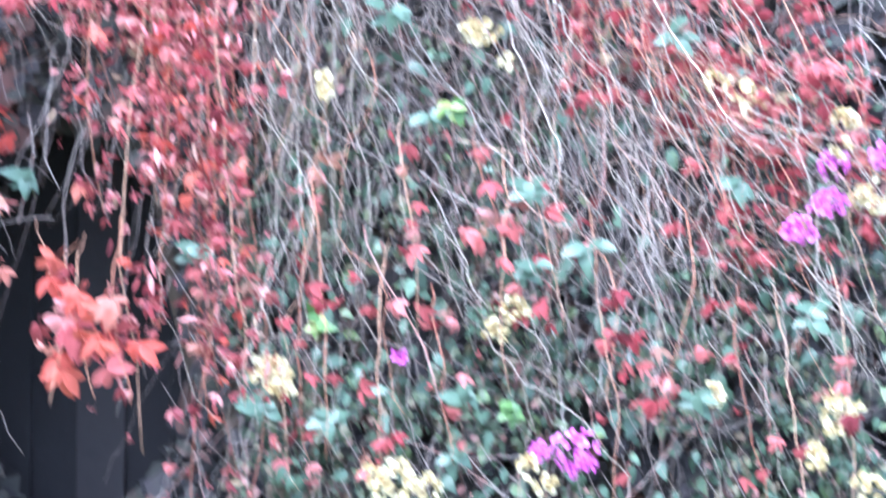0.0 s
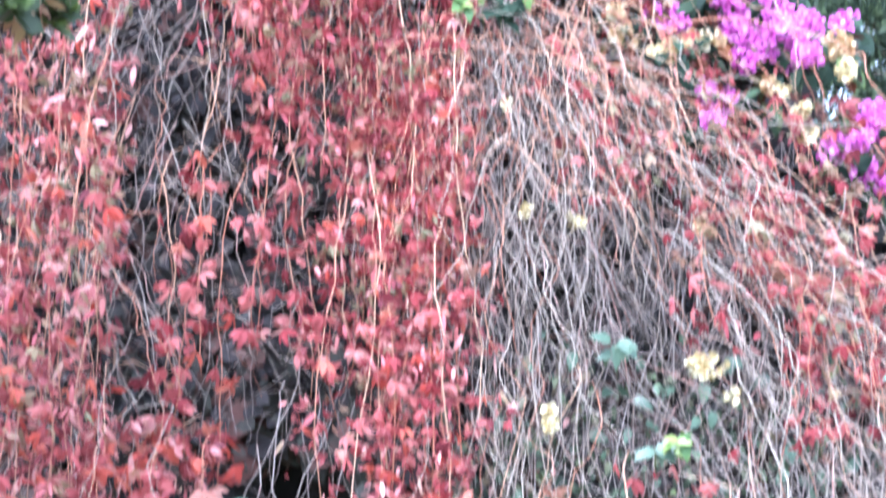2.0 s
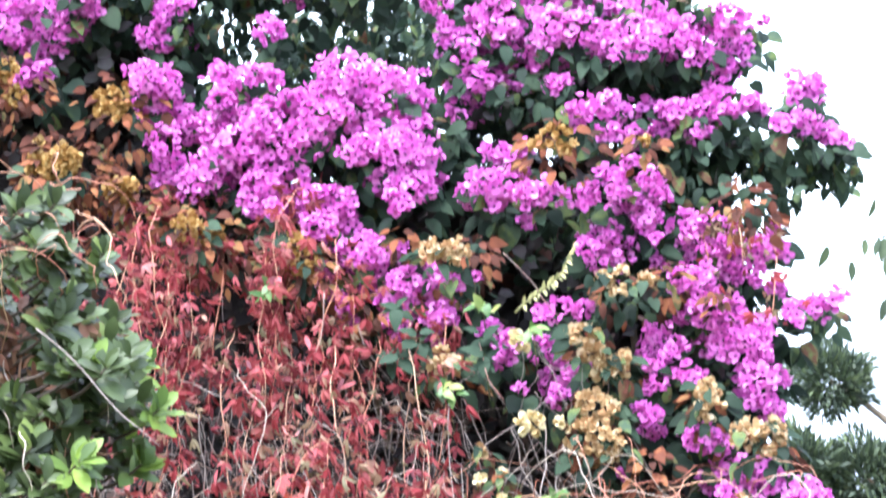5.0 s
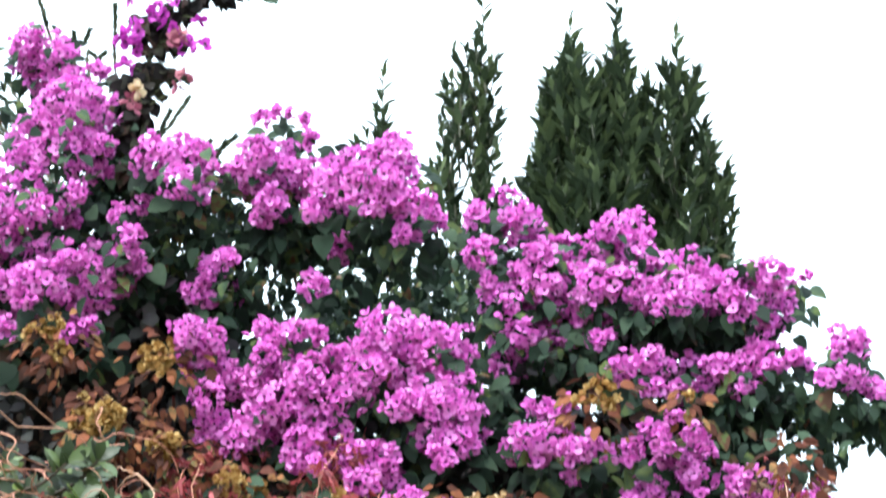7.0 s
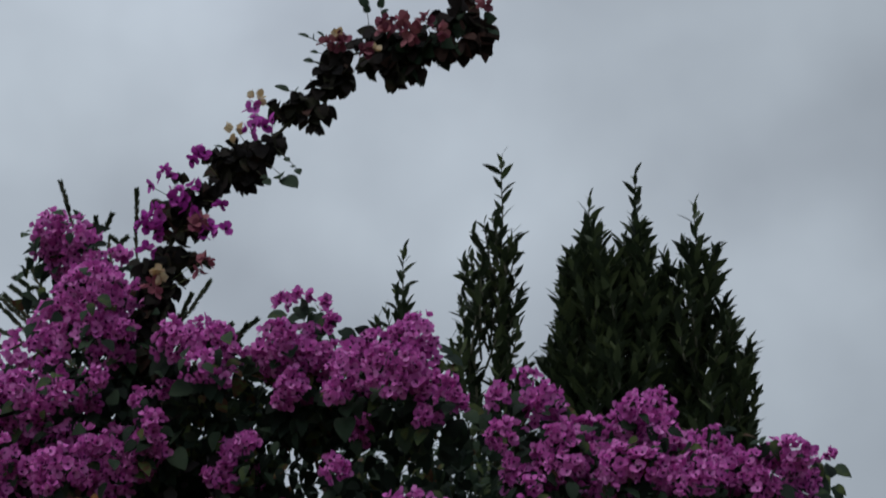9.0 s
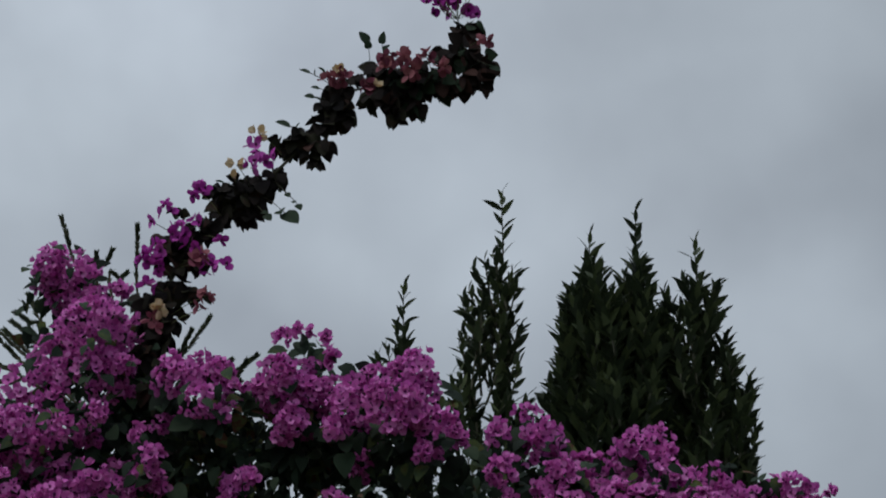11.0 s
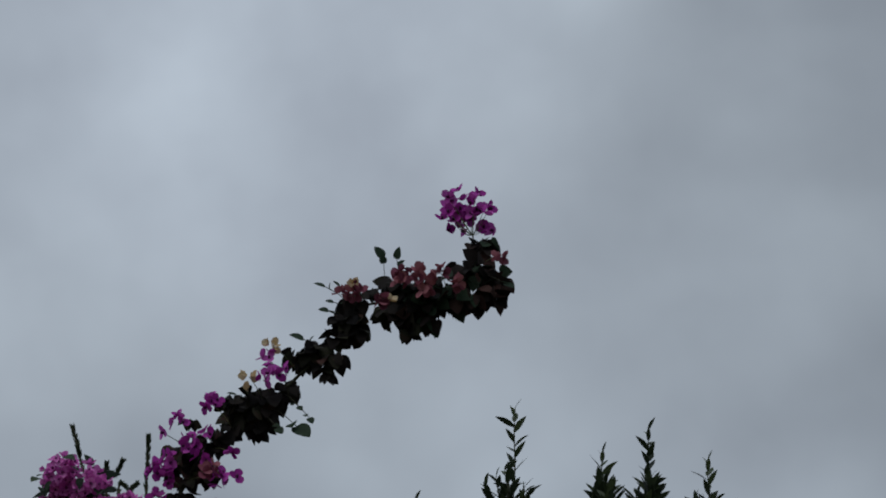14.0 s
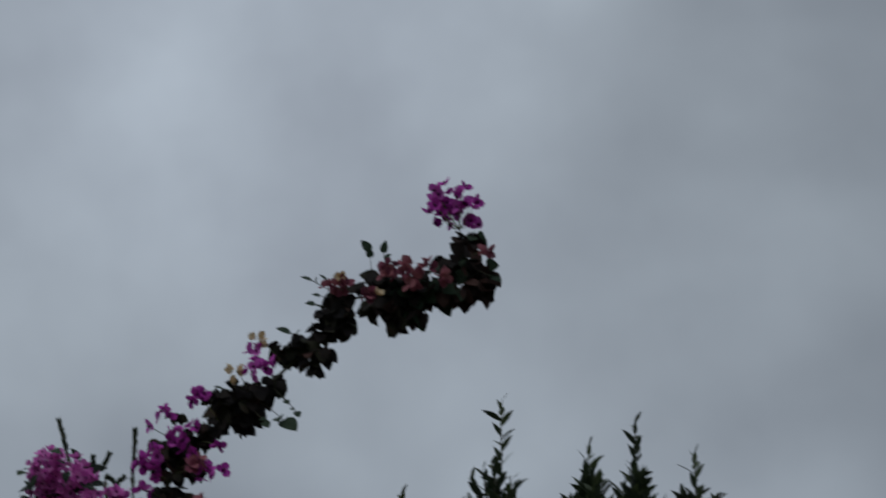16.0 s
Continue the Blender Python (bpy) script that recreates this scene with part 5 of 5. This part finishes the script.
dry_bundle("thin bare stems hanging between red creeper strands", (-0.9, 5.0, 2.9), 48, ((-1.6, -0.5), (2.2, 3.1)), (-0.25, 0.3), (0.4, 0.8), 5.0, DRY, (0.0005, 0.0012))
dry_bundle("pinkish bare stems arching among dense red creeper", (-1.4, 4.95, 2.8), 34, ((-1.75, -1.15), (1.7, 2.55)), (-0.35, 0.4), (0.2, 0.8), 4.9, [RED_STEM, DRY_STEM])
dry_bundle("tangled reddish dry stems over the crest of the mound", (-0.4, 5.0, 2.8), 95, ((-0.5, 0.05), (2.40, 2.85)), (-0.35, 0.55), (0.1, 0.5), 4.95, [RED_STEM, RED_STEM, RED_STEM, DRY_STEM], (0.0006, 0.0013))


# ---- glossy bush ----
def bush():
    at = (-1.75, 4.1, 0.0)
    shrub = thing("evergreen_bush", at, "glossy green broad-leaved evergreen bush beside the red creeper", "bush")
    crown = []
    for k in range(160):
        z = rnd.uniform(2.46, 3.07)
        edge = -1.01 - 0.18 * max(0.0, (z - 2.55) / 0.5) + 0.03 * math.sin(23 * z)
        x = edge - abs(rnd.gauss(0, 0.24)) + (0.05 if k % 9 == 0 else 0)
        if z > 2.50 + 0.09 * math.sin(11 * x) + 0.05 * math.sin(29 * x + 1):
            crown.append((x, rnd.uniform(3.85, 4.25), z))
    for k in range(7):
        crown.append((rnd.uniform(-1.35, -1.19), rnd.uniform(3.95, 4.1), rnd.uniform(1.55, 1.72)))
    v, fc = tube(wobble(np.array([(0, 0, 0), (0.03, 0, 0.9), (-0.02, 0.0, 1.8), (0.05, 0, 2.6), (0.1, 0, 3.2)]), 0.03), [0.05, 0.045, 0.035, 0.025, 0.012], 8)
    part("trunk", make_mesh("trunk", v, fc, BARK), shrub, "slender grey-brown trunk")
    twigs, pl, wy, up, sz = [], [], [], [], []
    for x, y, z in crown:
        tip = np.array((x, y, z)) - np.array(at)
        root = tip + np.array((-0.10, rnd.uniform(0.03, 0.1), -0.04))
        twigs.append(tube(smooth_path([root, (root + tip) / 2 + (0, 0, -0.01), tip], 8), np.linspace(0.004, 0.002, 8), 5))
        d = tip - root
        d = d / np.linalg.norm(d) + np.array((0.1, -0.3, 0.25))
        d /= np.linalg.norm(d)
        for j in range(15):
            a = rng.uniform(0, 6.28)
            s = np.cross(d, (math.cos(a), 0.3, math.sin(a)))
            s /= np.linalg.norm(s)
            ring = j // 5
            pl.append(tip - d * (0.004 + 0.018 * ring))
            wy.append(s + d * (1.1 - 0.4 * ring) + 0.15 * rng.normal(size=3))
            up.append(d + 0.25 * rng.normal(size=3) + np.array((0, -0.2, 0.3)))
            sz.append(rng.uniform(0.040, 0.058) + 0.006 * ring)
    v, fc = join(twigs)
    part("branch", make_mesh("branch", v, fc, BARK), shrub, kind="stuff")
    near = 280
    v, fc = tube(wobble(smooth_path([np.array(q) - np.array(at) for q in [(-1.18, 3.8, 2.789), (-1.098, 3.8, 2.718), (-1.012, 3.8, 2.639), (-0.927, 3.8, 2.57)]], 14), 0.03, 5.0), np.linspace(0.0014, 0.0008, 14), 5)
    part("bare_twig", make_mesh("bare_twig", v, fc, TWIG), shrub, "long bare beige twig")
    for z in np.linspace(2.5, 3.0, 7):
        line = wobble(smooth_path([(0.03, 0, z - 0.25), (0.3, 0.06, z - 0.02), (0.58 - rnd.uniform(0, 0.15), 0.04, z + 0.04)], 12), 0.04, 3)
        v, fc = tube(line, np.linspace(0.012, 0.003, 12), 6)
        part("bough", make_mesh("bough", v, fc, BARK), shrub)
    pick = sorted(range(len(pl)), key=lambda i: -pl[i][0])
    shapes = [make_mesh("leaf", *t, BUSH_LEAF) for t in OBOVATE]
    fresh = [make_mesh("leaf", *t, FRESH_BUSH) for t in OBOVATE]
    for i in pick[:near]:
        young = (i // 15) % 4 == 0
        part("leaf", (fresh if young else shapes)[i % 3], shrub, at=aim(pl[i], wy[i], up[i], sz[i] * (1.05 if young else 1.0)))
    rest = pick[near:]
    v, fc = scatter(OBOVATE, [pl[i] for i in rest], [wy[i] for i in rest], [up[i] for i in rest], [sz[i] for i in rest])
    part("foliage", make_mesh("foliage", v, fc, BUSH_LEAF), shrub, kind="stuff")
    n = 900
    z = rng.uniform(2.48, 2.92, n)
    dead = np.stack([-1.18 - np.abs(rng.normal(0, 0.22, n)), rng.uniform(4.0, 4.3, n), z], 1) - np.array(at)
    v, fc = scatter(LANCE, dead, unit(n) + (0, 0, -0.5), unit(n) + (0, -1, 0), rng.uniform(0.03, 0.06, n))
    part("dead_leaves", make_mesh("dead_leaves", v, fc, LITTER_TAN), shrub, "tan and rusty dead leaves caught inside", kind="stuff")


bush()


# ---- trees behind ----
def laurel(y, leaders, outline, shoots, inner, label):
    """An upright evergreen of many erect leafy shoots. leaders: the bare tips; outline: rows of height, left and right edge, from the top down;
    shoots: how many fill the outline; inner: how far leaves crowd on them, in metres between leaves."""
    x0, top = leaders[0][0], max(z for _, z in leaders)
    tree = thing("laurel_tree", (x0, y, 0.0), label, "tree", "upright evergreen trees")
    v, fc = tube(wobble(np.array([(0, 0, 0), (0.05, 0, top * 0.4), (0, 0, top * 0.62), (0, 0, top - 1.2)]), 0.02), [0.10, 0.07, 0.02, 0.006], 8)
    part("trunk", make_mesh("trunk", v, fc, DARK_TWIG), tree)
    zs, left, right = np.array(outline)[::-1].T
    tips = []
    for x, z in leaders:
        tips.append((np.array((x - x0, 0.0, z)), np.array((x - x0 + rng.normal() * 0.01, 0, z - 0.85)), 0.030))
    for k in range(shoots):
        z = zs[-1] - (zs[-1] - zs[0]) * ((k + rng.random()) / shoots) ** 0.9
        l, r = np.interp(z, zs, left), np.interp(z, zs, right)
        across = rng.uniform(-1, 1) if k % 3 else rng.choice((-1, 1)) * rng.uniform(0.8, 1.0)
        tip = np.array(((l + r) / 2 + across * 0.86 * (r - l) / 2 - x0, rng.uniform(-1, 1) * 0.8 * (r - l) / 2 * math.sqrt(max(0.0, 1 - across ** 2) + 0.05), z))
        tips.append((tip, tip - np.array((across * 0.10 + 0.03 * rng.normal(), 0.04 * rng.normal(), rng.uniform(0.28, 0.42))), inner))
    stems, pl, wy, up, sz = [], [], [], [], []
    for tip, root, gap in tips:
        line = wobble(smooth_path([root, root * 0.45 + tip * 0.55 + (tip - root) * (-0.06, 0, 0), tip], 10), 0.012, 4)
        stems.append(tube(line, np.linspace(0.007, 0.002, 10), 4))
        length = np.linalg.norm(tip - root)
        for k in range(int(length / gap)):
            s = k * gap / length
            at = 9 * (1 - s)
            p = line[int(at)] + (line[min(9, int(at) + 1)] - line[int(at)]) * (at - int(at))
            a = k * 2.4 + rng.uniform(-0.5, 0.5)
            side = np.array((math.cos(a), math.sin(a), 0))
            axis = (tip - root) / length
            pl.append(p)
            wy.append(side * rng.uniform(0.45, 0.9) + axis * (0.9 if k > 1 else 1.4) + 0.12 * rng.normal(size=3))
            up.append(-side + 0.6 * axis + 0.35 * rng.normal(size=3))
            sz.append(rng.uniform(0.076, 0.106) * (0.72 if k < 3 else 1.0))
    v, fc = join(stems)
    part("branch", make_mesh("branch", v, fc, DARK_TWIG), tree, kind="stuff")
    v, fc = scatter(SLIM, pl, wy, up, sz)
    part("crown", make_mesh("crown", v, fc, LAUREL_LEAF), tree, "dark green lance-shaped leaves on upright shoots", kind="stuff")


laurel(9.0, [(-1.599, 6.883)], [(6.68, -1.63, -1.55), (6.5, -1.74, -1.48), (6.3, -1.78, -1.42), (6.08, -1.82, -1.36), (5.64, -1.88, -1.30), (4.9, -1.95, -1.25)], 55, 0.028, "small upright laurel tree with a single leader")
laurel(9.0, [(-1.14, 7.369)], [(7.03, -1.2, -1.08), (6.95, -1.31, -1.05), (6.82, -1.33, -1.03), (6.63, -1.37, -1.02), (6.39, -1.39, -1.02), (6.22, -1.43, -0.98), (5.94, -1.46, -0.96), (5.62, -1.6, -0.90), (4.7, -1.7, -0.80)], 150, 0.030, "slender laurel tree tapering to a leafy leader")
laurel(9.1, [(-0.739, 7.171), (-0.534, 7.271)], [(6.99, -0.77, -0.48), (6.84, -0.89, -0.42), (6.71, -0.93, -0.41), (6.5, -0.94, -0.38), (6.36, -0.99, -0.37), (6.13, -1.02, -0.36), (5.59, -1.02, -0.38)], 230, 0.013, "dense laurel tree with two leading shoots")
laurel(9.2, [(-0.26, 7.161)], [(6.95, -0.33, -0.21), (6.86, -0.45, -0.12), (6.68, -0.47, -0.09), (6.5, -0.47, -0.08), (6.41, -0.46, 0.0), (6.16, -0.47, 0.02), (5.93, -0.46, -0.01), (5.61, -0.45, -0.05)], 120, 0.018, "broad laurel tree thinning towards its side")


SPINES = [(-3.28, 7.35, -3.2, 7.09), (-3.03, 7.18, -3.1, 7.04), (-3.1, 7.16, -3.11, 7.02), (-2.97, 7.09, -3.03, 7.0), (-2.88, 7.24, -2.89, 6.95), (-3.44, 7.0, -3.32, 6.79), (-3.45, 6.84, -3.29, 6.74), (-3.42, 6.75, -3.26, 6.68), (-3.51, 6.77, -3.35, 6.62), (-3.52, 6.7, -3.37, 6.57), (-3.6, 6.65, -3.39, 6.52), (-3.49, 6.83, -3.33, 6.7), (-3.59, 6.84, -3.4, 6.64), (-2.52, 6.78, -2.68, 6.51), (-2.57, 6.65, -2.7, 6.48), (-2.29, 6.58, -2.45, 6.44), (-2.31, 6.49, -2.41, 6.39), (-2.41, 6.57, -2.52, 6.49), (-2.35, 6.43, -2.46, 6.35), (-3.35, 6.7, -3.24, 6.63), (-3.53, 6.53, -3.33, 6.49), (-2.64, 6.57, -2.71, 6.45)]


def spiky_conifer():
    at = np.array((-2.75, 9.2, 0.0))
    tree = thing("monkey_puzzle_tree", at, "spiky conifer with thin needle-clad branch tips", "tree")
    v, fc = tube([(0, 0.0, 0), (0, 0.0, 3), (0, 0.0, 6.3)], [0.16, 0.12, 0.04], 8)
    part("trunk", make_mesh("trunk", v, fc, BARK), tree)
    for tx, tz, bx, bz in SPINES:
        tip = np.array((tx, 9.0 + rng.uniform(-0.1, 0.1), tz)) - at
        base = np.array((bx, 9.05, bz)) - at
        root = np.array((base[0] * 0.25, 0.0, min(base[2] - 0.12, 6.2)))
        line = wobble(smooth_path([root, base, base * 0.4 + tip * 0.6, tip], 16), 0.008, 3)
        v, fc = tube(line, np.linspace(0.007, 0.003, 16), 5)
        b = part("branch", make_mesh("branch", v, fc, BARK), tree)
        n = 560
        s = rng.uniform(0, 14.99, n)
        i = s.astype(int)
        pl = line[i] + (line[i + 1] - line[i]) * (s - i)[:, None]
        d = (line[i + 1] - line[i]) / np.linalg.norm(line[i + 1] - line[i], axis=1)[:, None]
        side = unit(n)
        v, fc = scatter(NEEDLES, pl, side * 0.55 + d, np.cross(side, d), rng.uniform(0.020, 0.032, n))
        part("needles", make_mesh("needles", v, fc, NEEDLE), b, kind="stuff")


spiky_conifer()


def pine(at, clumps, label, n_each=3000):
    tree = thing("pine_tree", at, label, "tree", "conifers beyond the hedge")
    top = max(c[2] for c in clumps)
    v, fc = tube(wobble(np.array([(0, 0, 0), (0.05, 0, top * 0.5), (0, 0, top)]), 0.05), [0.16, 0.11, 0.03], 8)
    part("trunk", make_mesh("trunk", v, fc, BARK), tree)
    stems, pl, wy, up, sz = [], [], [], [], []
    for x, y, z, r in clumps:
        c = np.array((x, y, z))
        stems.append(tube(smooth_path([(0, 0, max(0.5, z - 0.6)), c * 0.5 + np.array((0, 0, z * 0.45)), c], 8), np.linspace(0.035, 0.01, 8), 5))
        d = unit(n_each)
        rad = r * rng.uniform(0.35, 1.05, n_each)[:, None] * (1 + 0.25 * np.sin(5 * d[:, :1] + x) * np.cos(4 * d[:, 2:]))
        pl.append(c + d * rad * (1, 1, 0.8))
        wy.append(d + np.array((0, 0, 0.35)) + 0.3 * rng.normal(size=(n_each, 3)))
        up.append(unit(n_each))
        sz.append(rng.uniform(0.035, 0.075, n_each))
    v, fc = join(stems)
    part("branch", make_mesh("branch", v, fc, BARK), tree, kind="stuff")
    v, fc = scatter(TUFTS, np.concatenate(pl), np.concatenate(wy), np.concatenate(up), np.concatenate(sz))
    part("crown", make_mesh("crown", v, fc, NEEDLE), tree, "grey-green clumped needles", kind="stuff")


pine((1.3, 12.2, 0), [(-0.62, 0, 5.05, 0.24), (-0.80, 0, 4.55, 0.25), (-0.45, 0, 4.50, 0.26), (-0.15, 0, 4.55, 0.25), (-0.7, 0.1, 4.2, 0.3), (-0.3, -0.1, 4.15, 0.3), (0.1, 0, 4.2, 0.3), (0.4, 0, 4.5, 0.3), (-0.45, 0, 3.8, 0.35), (0.1, 0, 3.8, 0.35), (0.5, 0, 3.9, 0.35), (-0.2, 0, 3.4, 0.35), (0.4, 0, 3.4, 0.35)], "grey-green pine with rounded needle clumps behind the hedge")


def drooping_tree():
    """A thin-crowned tree whose twigs hang with narrow leaves; its trunk stands off to one side."""
    at = (3.0, 8.2, 0.0)
    tree = thing("willow_tree", at, "tree with sparse drooping narrow leaves beyond the hedge", "tree")
    v, fc = tube(wobble(np.array([(0, 0, 0), (-0.05, 0, 2.0), (-0.2, 0, 3.6), (-0.5, 0, 5.0)]), 0.05), [0.13, 0.11, 0.08, 0.03], 8)
    part("trunk", make_mesh("trunk", v, fc, BARK), tree)
    pl, wy, up, sz = [], [], [], []
    for k in range(9):
        tip = np.array((rnd.uniform(-2.65, -2.25), rnd.uniform(-0.2, 0.2), rnd.uniform(3.75, 4.55)))
        root = np.array((-0.3, 0, tip[2] - 0.2))
        line = wobble(smooth_path([root, (root + tip) / 2 + (0, 0, 0.25), tip], 16), 0.04, 2)
        v, fc = tube(line, np.linspace(0.008, 0.002, 16), 5)
        part("branch", make_mesh("branch", v, fc, DARK_TWIG), tree)
        for s in np.linspace(9, 15, 13):
            p = line[int(s)] + np.array((rnd.uniform(-0.05, 0.05), 0, 0))
            pl.append(p)
            wy.append(np.array((rnd.uniform(-0.5, 0.1), rnd.uniform(-0.2, 0.2), -1.0)))
            up.append(np.array((rnd.gauss(0, 0.6), -1, 0.2)))
            sz.append(rnd.uniform(0.07, 0.11))
    v, fc = scatter(LANCE, pl, wy, up, sz)
    part("crown", make_mesh("crown", v, fc, LAUREL_LEAF), tree, "sparse hanging narrow leaves", kind="stuff")


drooping_tree()
